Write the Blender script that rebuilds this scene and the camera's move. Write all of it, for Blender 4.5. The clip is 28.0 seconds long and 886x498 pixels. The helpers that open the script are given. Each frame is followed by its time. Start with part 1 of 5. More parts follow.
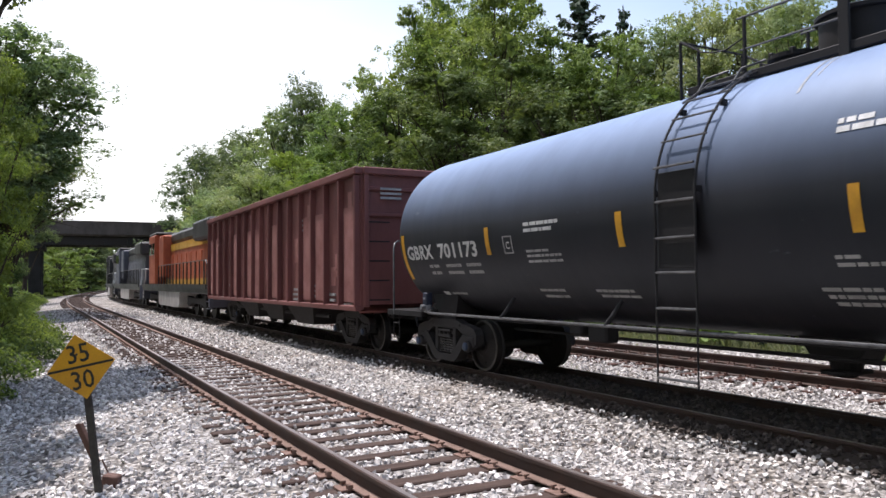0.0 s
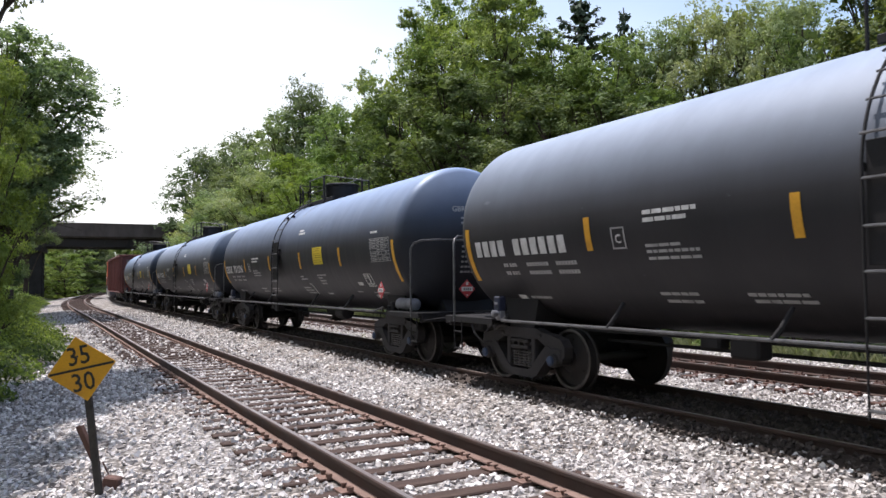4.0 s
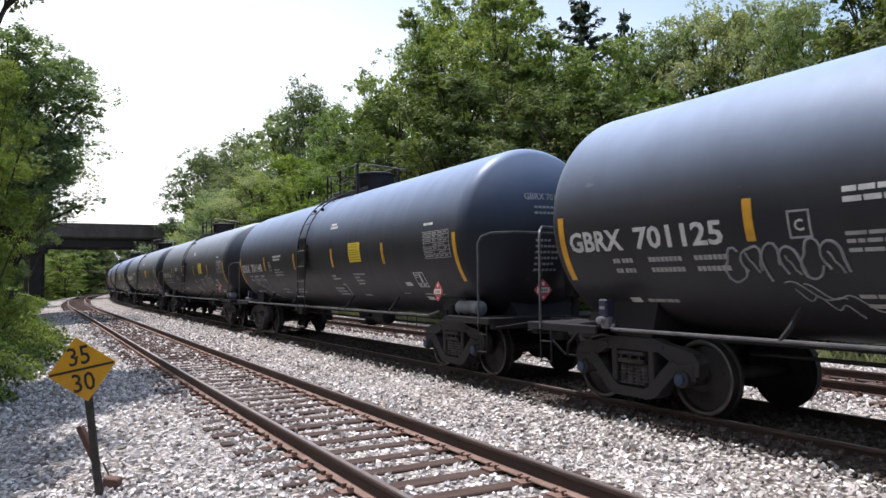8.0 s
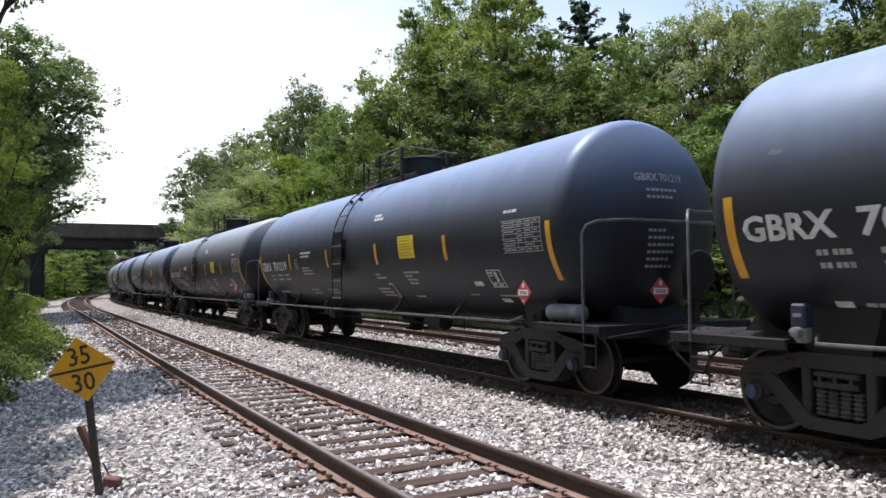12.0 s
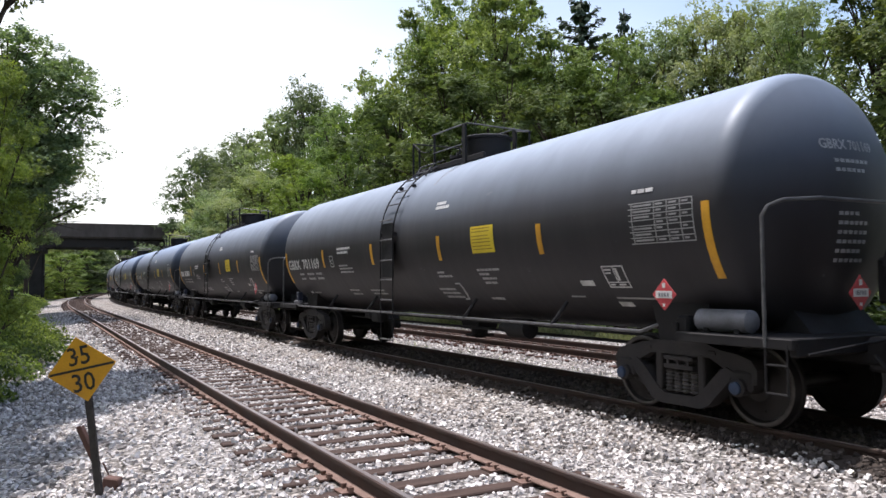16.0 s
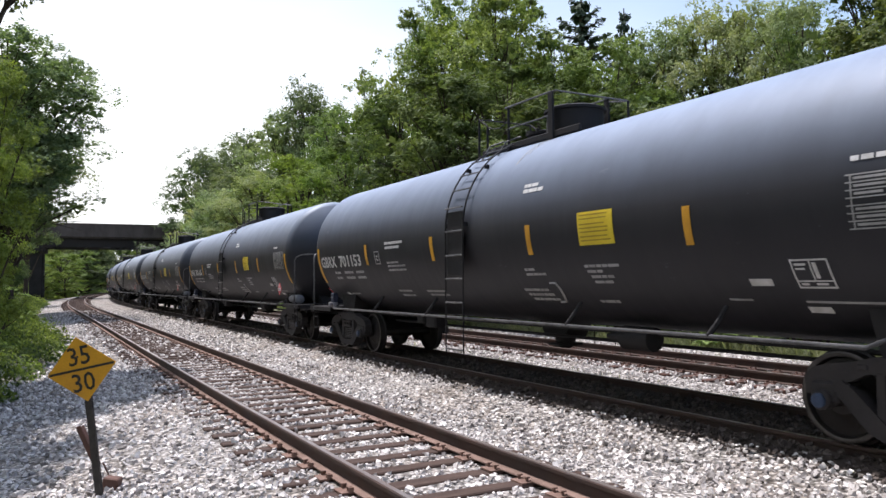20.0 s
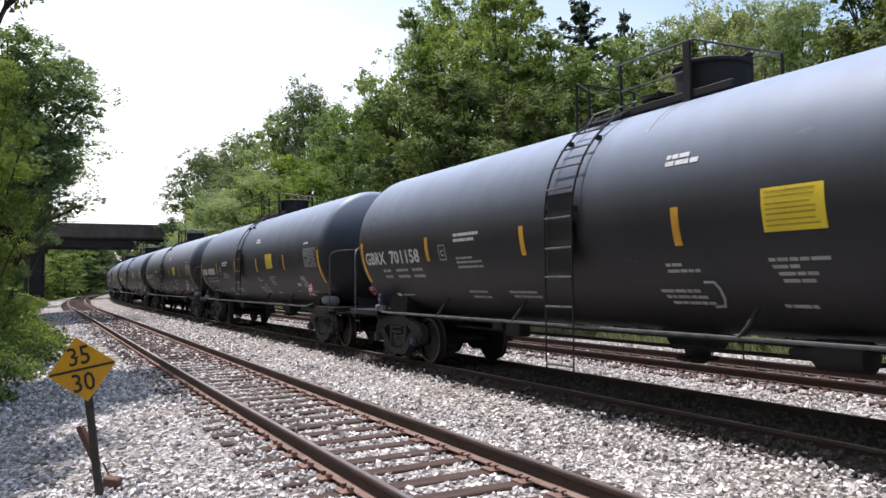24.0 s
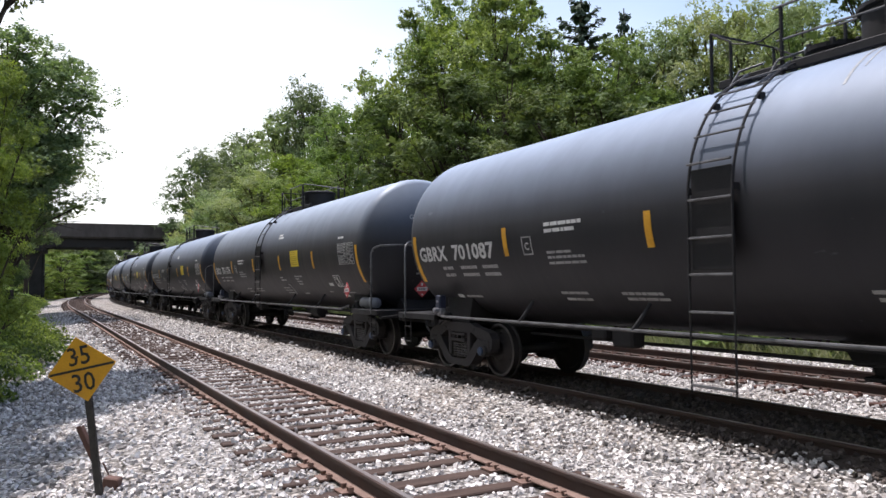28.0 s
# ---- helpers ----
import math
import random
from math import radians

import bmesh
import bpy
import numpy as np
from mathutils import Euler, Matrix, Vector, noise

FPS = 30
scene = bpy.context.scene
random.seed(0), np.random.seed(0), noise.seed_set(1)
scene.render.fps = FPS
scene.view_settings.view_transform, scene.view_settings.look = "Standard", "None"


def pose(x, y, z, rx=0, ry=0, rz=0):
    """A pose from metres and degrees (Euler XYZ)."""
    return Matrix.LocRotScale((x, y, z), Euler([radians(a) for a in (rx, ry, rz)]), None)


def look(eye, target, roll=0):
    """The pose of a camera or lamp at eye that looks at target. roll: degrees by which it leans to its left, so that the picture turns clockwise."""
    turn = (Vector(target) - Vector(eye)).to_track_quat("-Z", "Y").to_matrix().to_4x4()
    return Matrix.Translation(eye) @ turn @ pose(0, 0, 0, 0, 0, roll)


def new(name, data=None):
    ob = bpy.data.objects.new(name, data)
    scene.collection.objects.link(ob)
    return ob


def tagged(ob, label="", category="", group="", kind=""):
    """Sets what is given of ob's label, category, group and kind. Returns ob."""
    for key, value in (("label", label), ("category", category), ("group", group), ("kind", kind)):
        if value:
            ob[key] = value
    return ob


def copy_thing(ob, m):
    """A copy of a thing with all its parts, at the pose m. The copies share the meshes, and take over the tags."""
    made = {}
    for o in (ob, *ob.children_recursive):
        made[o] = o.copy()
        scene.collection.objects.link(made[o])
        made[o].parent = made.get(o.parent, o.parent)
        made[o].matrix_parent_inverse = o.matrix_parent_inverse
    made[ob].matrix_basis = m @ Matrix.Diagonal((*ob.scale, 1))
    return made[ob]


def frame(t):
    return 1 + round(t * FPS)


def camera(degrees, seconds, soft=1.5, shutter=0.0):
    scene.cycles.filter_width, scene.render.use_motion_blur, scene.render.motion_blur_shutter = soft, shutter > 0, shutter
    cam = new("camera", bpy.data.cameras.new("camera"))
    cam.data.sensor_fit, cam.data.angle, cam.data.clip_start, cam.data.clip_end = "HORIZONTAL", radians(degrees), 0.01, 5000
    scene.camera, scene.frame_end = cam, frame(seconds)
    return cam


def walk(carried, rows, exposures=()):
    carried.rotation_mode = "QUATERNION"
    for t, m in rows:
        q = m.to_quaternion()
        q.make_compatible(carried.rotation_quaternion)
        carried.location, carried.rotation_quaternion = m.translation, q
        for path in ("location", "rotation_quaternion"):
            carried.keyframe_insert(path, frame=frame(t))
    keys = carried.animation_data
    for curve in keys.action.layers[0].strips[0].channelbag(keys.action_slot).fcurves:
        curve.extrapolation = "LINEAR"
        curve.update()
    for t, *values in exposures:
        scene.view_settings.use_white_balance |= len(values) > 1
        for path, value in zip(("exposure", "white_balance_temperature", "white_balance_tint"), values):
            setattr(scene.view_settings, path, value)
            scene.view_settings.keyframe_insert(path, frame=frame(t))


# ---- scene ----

from math import sin, cos, pi, atan2, sqrt

# ------------------------------------------------------------ camera
EXPOSURE = 0.43
SKY = 0.15
cam = camera(60.72, 28.0, soft=1.5, shutter=0.04)
EYE = (0.0, 0.0, 1.623)


def aim(yaw, tilt):
    a, b = radians(yaw), radians(tilt)
    return look(EYE, (EYE[0] + sin(a), EYE[1] + cos(a), EYE[2] + math.tan(b)), -0.497)


walk(cam, [(0.0, aim(0.064, 2.33)), (1.0, aim(0.045, 2.38)), (2.0, aim(0.04, 2.44)), (3.5, aim(0.02, 2.472)),
           (5.5, aim(0.0, 2.515)), (15.0, aim(0.0, 2.515)), (28.0, aim(0.0, 2.515))],
     exposures=[(0.0, EXPOSURE, 6400, 13.5), (28.0, EXPOSURE, 6400, 13.5)])

# ------------------------------------------------------------ sun and sky
SUN_TO = Vector((-0.26, 0.20, 1.0)).normalized()
sun_data = bpy.data.lights.new("sun", "SUN")
sun_data.energy, sun_data.angle, sun_data.color = 4.35, radians(0.55), (1.0, 0.945, 0.915)
sun = new("sun", sun_data)
sun.matrix_world = look(SUN_TO * 60, (0, 0, 0))

world = bpy.data.worlds.new("sky")
scene.world = world
world.use_nodes = True
wn, wl = world.node_tree.nodes, world.node_tree.links
sky = wn.new("ShaderNodeTexSky")
sky.sky_type, sky.sun_disc = "NISHITA", False
sky.sun_elevation = math.asin(SUN_TO.z)
sky.sun_rotation = atan2(SUN_TO.x, SUN_TO.y)
sky.air_density, sky.dust_density, sky.ozone_density = 1.2, 1.6, 1.6
# thin summer cloud over the blue
w_co = wn.new("ShaderNodeTexCoord")
w_map = wn.new("ShaderNodeMapping")
w_map.inputs["Scale"].default_value = (1.2, 1.2, 3.0)
w_noise = wn.new("ShaderNodeTexNoise")
w_noise.inputs["Scale"].default_value, w_noise.inputs["Detail"].default_value = 1.7, 6.0
w_ramp = wn.new("ShaderNodeValToRGB")
w_ramp.color_ramp.elements[0].position, w_ramp.color_ramp.elements[1].position = 0.42, 0.80
w_ramp.color_ramp.elements[1].color = (0.16, 0.16, 0.16, 1)
w_mix = wn.new("ShaderNodeMixRGB")
w_mix.inputs[2].default_value = (10.5, 10.9, 11.4, 1)
wl.new(w_co.outputs["Generated"], w_map.inputs[0])
wl.new(w_map.outputs[0], w_noise.inputs[0])
wl.new(w_noise.outputs[0], w_ramp.inputs[0])
wl.new(w_ramp.outputs[0], w_mix.inputs[0])
wl.new(sky.outputs[0], w_mix.inputs[1])
# summer haze, thick at the horizon and thin overhead
w_sep = wn.new("ShaderNodeSeparateXYZ")
w_range = wn.new("ShaderNodeMapRange")
for key, value in (("From Min", 0.0), ("From Max", 0.45), ("To Min", 0.92), ("To Max", 0.0)):
    w_range.inputs[key].default_value = value
w_haze = wn.new("ShaderNodeMixRGB")
w_haze.inputs[2].default_value = (7.4, 7.5, 7.4, 1)
wl.new(w_co.outputs["Generated"], w_sep.inputs[0])
wl.new(w_sep.outputs["Z"], w_range.inputs[0])
w_side = wn.new("ShaderNodeMapRange")
for key, value in (("From Min", -0.5), ("From Max", 0.45), ("To Min", 0.45), ("To Max", -0.25)):
    w_side.inputs[key].default_value = value
w_sum = wn.new("ShaderNodeMath")
w_sum.use_clamp = True
wl.new(w_sep.outputs["X"], w_side.inputs[0])
wl.new(w_range.outputs[0], w_sum.inputs[0])
wl.new(w_side.outputs[0], w_sum.inputs[1])
wl.new(w_sum.outputs[0], w_haze.inputs[0])
wl.new(w_mix.outputs[0], w_haze.inputs[1])
wl.new(w_haze.outputs[0], wn["Background"].inputs[0])
wn["Background"].inputs[1].default_value = SKY

# ------------------------------------------------------------ materials


def material(name, rough=0.6, metal=0.0, spec=0.5):
    m = bpy.data.materials.new(name)
    m.use_nodes = True
    b = m.node_tree.nodes["Principled BSDF"]
    b.inputs["Roughness"].default_value, b.inputs["Metallic"].default_value = rough, metal
    b.inputs["Specular IOR Level"].default_value = spec
    return m, m.node_tree.nodes, m.node_tree.links, b


def noise_node(n, l, scale, detail=5.0, coords="Object", stretch=None, rough=0.6):
    co = n.new("ShaderNodeTexCoord")
    out = co.outputs[coords]
    if stretch:
        mp = n.new("ShaderNodeMapping")
        mp.inputs["Scale"].default_value = stretch
        l.new(out, mp.inputs[0])
        out = mp.outputs[0]
    t = n.new("ShaderNodeTexNoise")
    t.inputs["Scale"].default_value, t.inputs["Detail"].default_value, t.inputs["Roughness"].default_value = scale, detail, rough
    l.new(out, t.inputs[0])
    return t.outputs[0]


def ramp(n, l, fac, stops):
    r = n.new("ShaderNodeValToRGB")
    e = r.color_ramp.elements
    while len(e) < len(stops):
        e.new(0.5)
    for el, (p, c) in zip(e, stops):
        el.position, el.color = p, (*c, 1)
    l.new(fac, r.inputs[0])
    return r.outputs[0]


def mix(n, l, fac, a, b, kind="MIX"):
    x = n.new("ShaderNodeMixRGB")
    x.blend_type = kind
    for sock, v in zip(x.inputs, (fac, a, b)):
        if hasattr(v, "is_linked"):
            l.new(v, sock)
        elif isinstance(v, tuple):
            sock.default_value = (*v, 1)
        else:
            sock.default_value = v
    return x.outputs[0]


def bump(n, l, b, height, strength=0.4, distance=0.02):
    k = n.new("ShaderNodeBump")
    k.inputs["Strength"].default_value, k.inputs["Distance"].default_value = strength, distance
    l.new(height, k.inputs["Height"])
    l.new(k.outputs[0], b.inputs["Normal"])


def worn(name, base, worn_to, scale=3.0, rough=0.6, metal=0.0, lo=0.4, hi=0.7, fine=40.0, bump_by=0.15, coords="Object", stretch=None, spec=0.5):
    """A plain painted or natural surface with stains at a large scale and grain at a fine one."""
    m, n, l, b = material(name, rough, metal, spec)
    big = noise_node(n, l, scale, 6.0, coords, stretch)
    small = noise_node(n, l, fine, 4.0, coords)
    c = ramp(n, l, big, [(lo, base), (hi, worn_to)])
    c = mix(n, l, 0.35, c, ramp(n, l, small, [(0.3, (0.45, 0.45, 0.45)), (0.7, (1.0, 1.0, 1.0))]), "MULTIPLY")
    l.new(c, b.inputs["Base Color"])
    r = ramp(n, l, big, [(0.3, (rough * 0.8,) * 3), (0.75, (min(1, rough * 1.25),) * 3)])
    l.new(r, b.inputs["Roughness"])
    bump(n, l, b, small, bump_by, 0.01)
    return m


def island_mix(n, l, stops):
    g = n.new("ShaderNodeNewGeometry")
    return ramp(n, l, g.outputs["Random Per Island"], stops)


# crushed grey-white limestone, each stone its own grey
def stone_material(name, tones):
    m, n, l, b = material(name, 0.85, 0, 0.3)
    c = island_mix(n, l, tones)
    c = mix(n, l, 0.5, c, ramp(n, l, noise_node(n, l, 30, 4), [(0.3, (0.6, 0.57, 0.54)), (0.62, (1, 1, 1))]), "MULTIPLY")
    l.new(c, b.inputs["Base Color"])
    bump(n, l, b, noise_node(n, l, 120, 3), 0.3, 0.005)
    return m


# the bed under the loose stones
def bed_material():
    m, n, l, b = material("ballast_bed", 0.9, 0, 0.2)
    v = n.new("ShaderNodeTexVoronoi")
    v.inputs["Scale"].default_value = 17.0
    co = n.new("ShaderNodeTexCoord")
    l.new(co.outputs["Object"], v.inputs["Vector"])
    hsv = n.new("ShaderNodeSeparateColor")
    l.new(v.outputs["Color"], hsv.inputs[0])
    c = ramp(n, l, hsv.outputs[0], [(0.0, (0.18, 0.17, 0.16)), (0.4, (0.40, 0.38, 0.36)), (1.0, (0.68, 0.65, 0.62))])
    edge = ramp(n, l, v.outputs["Distance"], [(0.25, (1, 1, 1)), (0.75, (0.28, 0.27, 0.26))])
    c = mix(n, l, 1.0, c, edge, "MULTIPLY")
    stain = ramp(n, l, noise_node(n, l, 0.6, 5), [(0.42, (1, 1, 1)), (0.72, (0.7, 0.62, 0.55))])
    c = mix(n, l, 1.0, c, stain, "MULTIPLY")
    l.new(c, b.inputs["Base Color"])
    inv = n.new("ShaderNodeMath")
    inv.operation = "SUBTRACT"
    inv.inputs[0].default_value = 1.0
    l.new(v.outputs["Distance"], inv.inputs[1])
    bump(n, l, b, inv.outputs[0], 0.9, 0.04)
    return m


BED = bed_material()
STONE = stone_material("ballast_stone", [(0.0, (0.17, 0.155, 0.147)), (0.25, (0.38, 0.355, 0.343)), (0.6, (0.60, 0.57, 0.55)), (1.0, (0.86, 0.83, 0.80))])
# oil stain with the train's shade painted in, for stones and bed alike
OILY_SHADE_STONE = stone_material("oily_shade_stone", [(0.0, (0.035, 0.028, 0.024)), (0.5, (0.065, 0.052, 0.045)), (1.0, (0.15, 0.125, 0.11))])
OILY_SHADE_BED = worn("oil_and_shade_bed", (0.05, 0.039, 0.032), (0.085, 0.068, 0.057), 1.2, 0.9, fine=20, bump_by=0.6, spec=0.2)
GROUND = worn("forest_ground", (0.04, 0.045, 0.02), (0.035, 0.06, 0.018), 0.7, 0.95, fine=9, bump_by=0.5, spec=0.1)
TIE = worn("weathered_tie_wood", (0.056, 0.036, 0.029), (0.108, 0.074, 0.061), 2.5, 0.85, fine=25, bump_by=0.5, stretch=(6, 0.6, 6), spec=0.2)
RAIL_SIDE = worn("rusty_rail_steel", (0.045, 0.027, 0.021), (0.08, 0.047, 0.035), 2.0, 0.8, 0.1, fine=50, bump_by=0.2)
RED_TIE = worn("rust_stained_tie_wood", (0.085, 0.048, 0.038), (0.15, 0.085, 0.068), 2.5, 0.85, fine=25, bump_by=0.5, stretch=(6, 0.6, 6), spec=0.2)
RAIL_TOP = worn("worn_rail_head", (0.40, 0.35, 0.32), (0.22, 0.165, 0.14), 1.5, 0.38, 0.7, fine=60, bump_by=0.05)
FOOT = worn("dusty_rail_foot", (0.24, 0.155, 0.125), (0.16, 0.105, 0.083), 3.0, 0.9, fine=40, bump_by=0.3)
PLATE = worn("rusty_tie_plate", (0.23, 0.14, 0.108), (0.15, 0.092, 0.07), 5.0, 0.85, 0.05, fine=50, bump_by=0.3)
RUST = worn("orange_rust", (0.135, 0.068, 0.050), (0.09, 0.050, 0.039), 4.0, 0.85, 0.05, fine=50, bump_by=0.3)
# concrete under the deck, its shade painted into the colour
PIER = worn("shade_dark_concrete", (0.028, 0.027, 0.025), (0.017, 0.016, 0.015), 0.6, 0.9, fine=12, bump_by=0.3, spec=0.2)
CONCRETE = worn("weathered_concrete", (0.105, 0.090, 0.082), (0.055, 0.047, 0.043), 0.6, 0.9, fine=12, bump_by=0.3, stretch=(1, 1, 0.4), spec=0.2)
GIRDER = worn("dark_girder_steel", (0.018, 0.016, 0.016), (0.032, 0.027, 0.025), 1.2, 0.7, 0.2, fine=20)


def tank_paint(name, crown_tone, sheen, rough):
    """Black tank paint with runs, scuffs, and dust and painted sky sheen on top."""
    m, n, l, b = material(name, rough, 0, 0.42)
    b.inputs["Specular Tint"].default_value = (*sheen, 1)
    big = noise_node(n, l, 1.1, 6, stretch=(1, 1.0, 0.35))
    runs = noise_node(n, l, 3.0, 4, stretch=(2.2, 0.25, 0.25))
    c = ramp(n, l, big, [(0.35, (0.0150, 0.0125, 0.0128)), (0.72, (0.0245, 0.0208, 0.0208))])
    c = mix(n, l, ramp(n, l, runs, [(0.55, (0, 0, 0)), (0.8, (0.5, 0.5, 0.5))]), c, (0.026, 0.0245, 0.027))
    # settled dust and painted sky sheen, strongest where the shell faces up
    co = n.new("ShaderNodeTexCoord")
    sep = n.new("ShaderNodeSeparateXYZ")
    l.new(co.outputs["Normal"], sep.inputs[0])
    crown_sheen = ramp(n, l, sep.outputs["Z"], [(0.0, (0.01, 0.01, 0.01)), (0.15, (0.085, 0.085, 0.085)), (0.3, (0.235, 0.235, 0.235)), (0.5, (0.42, 0.42, 0.42)), (0.8, (0.78, 0.78, 0.78)), (1.0, (1.0, 1.0, 1.0))])
    crown_sheen = mix(n, l, 1.0, crown_sheen, ramp(n, l, noise_node(n, l, 1.7, 5, stretch=(1, 0.6, 0.6)), [(0.3, (0.78, 0.78, 0.78)), (0.7, (1, 1, 1))]), "MULTIPLY")
    c = mix(n, l, crown_sheen, c, crown_tone)
    spots = noise_node(n, l, 9.0, 3)
    c = mix(n, l, ramp(n, l, spots, [(0.74, (0, 0, 0)), (0.8, (0.25, 0.25, 0.25))]), c, (0.12, 0.11, 0.10))
    scuff = noise_node(n, l, 2.6, 5, stretch=(0.8, 1.6, 2.2))
    c = mix(n, l, ramp(n, l, scuff, [(0.69, (0, 0, 0)), (0.74, (0.35, 0.35, 0.35))]), c, (0.17, 0.18, 0.20))
    info = n.new("ShaderNodeObjectInfo")
    dust = ramp(n, l, info.outputs["Random"], [(0, (0.88, 0.9, 0.96)), (1, (1.15, 1.12, 1.08))])
    c = mix(n, l, 1.0, c, dust, "MULTIPLY")
    l.new(c, b.inputs["Base Color"])
    l.new(ramp(n, l, runs, [(0.3, (rough - 0.03,) * 3), (0.75, (rough + 0.05,) * 3)]), b.inputs["Roughness"])
    bump(n, l, b, noise_node(n, l, 1.5, 2), 0.04, 0.05)
    return m


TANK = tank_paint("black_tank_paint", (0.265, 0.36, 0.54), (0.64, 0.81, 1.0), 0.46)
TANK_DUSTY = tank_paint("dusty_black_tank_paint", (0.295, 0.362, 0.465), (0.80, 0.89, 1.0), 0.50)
FITTING = worn("black_steel_fittings", (0.010, 0.0095, 0.011), (0.021, 0.0195, 0.020), 4.0, 0.7, 0.0, fine=40, spec=0.3)
TRUCK = worn("grimy_cast_steel", (0.026, 0.024, 0.025), (0.05, 0.045, 0.044), 4.0, 0.8, 0.0, fine=35, bump_by=0.3, spec=0.3)
WHEEL = worn("dark_wheel_steel", (0.02, 0.018, 0.018), (0.035, 0.029, 0.027), 5.0, 0.6, 0.4, fine=30)
RIM = worn("polished_wheel_rim", (0.10, 0.09, 0.085), (0.05, 0.043, 0.04), 6.0, 0.4, 0.6, fine=40)
SPRING = worn("dusty_coil_spring", (0.085, 0.078, 0.075), (0.05, 0.045, 0.043), 6.0, 0.7, 0.1, fine=40)
PIPE = worn("scuffed_handrail", (0.14, 0.14, 0.145), (0.06, 0.06, 0.062), 5.0, 0.45, 0.4, fine=40)
SILVER = worn("grey_air_tank_paint", (0.22, 0.22, 0.24), (0.12, 0.12, 0.13), 3.0, 0.5, 0.1, fine=40)
YELLOW = worn("yellow_reflective_tape", (0.70, 0.36, 0.02), (0.55, 0.27, 0.02), 5.0, 0.5, fine=60)
PLACARD = worn("yellow_warning_panel", (0.78, 0.60, 0.03), (0.65, 0.48, 0.03), 2.0, 0.5, fine=60)
LETTER = worn("white_stencil_paint", (0.66, 0.66, 0.66), (0.45, 0.45, 0.44), 6.0, 0.6, fine=60)
SMALL_LETTER = worn("grey_stencil_paint", (0.38, 0.38, 0.38), (0.26, 0.26, 0.26), 6.0, 0.6, fine=60)
GRAFFITI = worn("pale_spray_paint", (0.30, 0.31, 0.32), (0.20, 0.21, 0.21), 6.0, 0.7, fine=60)
GRAFFITI_RED = worn("red_spray_paint", (0.30, 0.07, 0.07), (0.18, 0.05, 0.05), 6.0, 0.7, fine=60)
RED = worn("red_placard", (0.55, 0.06, 0.07), (0.42, 0.05, 0.06), 6.0, 0.55, fine=60)
PANEL_INK = worn("faded_panel_ink", (0.42, 0.30, 0.02), (0.32, 0.22, 0.02), 6.0, 0.6, fine=60)
WHITE = worn("white_panel", (0.72, 0.72, 0.71), (0.58, 0.58, 0.56), 4.0, 0.5, fine=60)
BLUE = worn("blue_bearing_cap", (0.022, 0.05, 0.115), (0.012, 0.024, 0.05), 9.0, 0.5, fine=60)
NAVY = worn("dull_navy_paint", (0.016, 0.022, 0.05), (0.01, 0.013, 0.025), 6.0, 0.55, fine=50)
SIGN = worn("yellow_sign_face", (0.72, 0.36, 0.015), (0.60, 0.29, 0.02), 3.0, 0.55, fine=80, bump_by=0.02)
BLACK = worn("black_sign_paint", (0.014, 0.013, 0.012), (0.03, 0.028, 0.025), 5.0, 0.6, fine=80)
POST = worn("galvanised_post", (0.07, 0.063, 0.057), (0.04, 0.035, 0.032), 9.0, 0.6, 0.4, fine=60)
HOPPER = worn("oxide_red_hopper_paint", (0.14, 0.044, 0.040), (0.23, 0.082, 0.073), 0.9, 0.65, fine=30, stretch=(1, 1, 0.3))
HOPPER_PALE = worn("faded_hopper_patch", (0.33, 0.145, 0.13), (0.20, 0.07, 0.06), 1.2, 0.7, fine=30)
ORANGE = worn("orange_loco_paint", (0.50, 0.105, 0.035), (0.33, 0.07, 0.03), 1.0, 0.5, fine=30)
LOCO_YELLOW = worn("yellow_loco_stripe", (0.65, 0.36, 0.03), (0.50, 0.27, 0.03), 1.0, 0.5, fine=30)
GREY = worn("grey_loco_paint", (0.105, 0.112, 0.15), (0.07, 0.073, 0.092), 1.0, 0.5, fine=30)
LOCO_BLACK = worn("black_loco_paint", (0.016, 0.016, 0.018), (0.03, 0.03, 0.03), 1.0, 0.45, fine=30)
FUEL = worn("dusty_fuel_tank", (0.42, 0.40, 0.38), (0.30, 0.275, 0.25), 1.5, 0.7, fine=30)
GLASS_DARK = material("dark_cab_glass", 0.08, 0, 0.6)[0]
GLASS_DARK.node_tree.nodes["Principled BSDF"].inputs["Base Color"].default_value = (0.01, 0.012, 0.014, 1)
BARK = worn("tree_bark", (0.055, 0.042, 0.032), (0.10, 0.085, 0.07), 3.0, 0.95, fine=20, bump_by=0.8, stretch=(3, 3, 0.5), spec=0.1)


def leaf_material(name, dark, mid, light, thin=0.4):
    m, n, l, b = material(name, 0.62, 0, 0.16)
    c = island_mix(n, l, [(0.0, dark), (0.5, mid), (1.0, light)])
    info = n.new("ShaderNodeObjectInfo")
    c = mix(n, l, 1.0, c, ramp(n, l, info.outputs["Random"], [(0, (0.8, 0.9, 0.85)), (1, (1.15, 1.08, 0.95))]), "MULTIPLY")
    patch = ramp(n, l, noise_node(n, l, 0.7, 3), [(0.35, (0.75, 0.82, 0.8)), (0.7, (1.15, 1.1, 1.0))])
    c = mix(n, l, 1.0, c, patch, "MULTIPLY")
    l.new(c, b.inputs["Base Color"])
    tr = n.new("ShaderNodeBsdfTranslucent")
    tint = mix(n, l, 1.0, c, (1.2, 1.3, 0.6), "MULTIPLY")
    l.new(tint, tr.inputs[0])
    ms = n.new("ShaderNodeMixShader")
    ms.inputs[0].default_value = thin
    l.new(b.outputs[0], ms.inputs[1])
    l.new(tr.outputs[0], ms.inputs[2])
    l.new(ms.outputs[0], n["Material Output"].inputs[0])
    return m


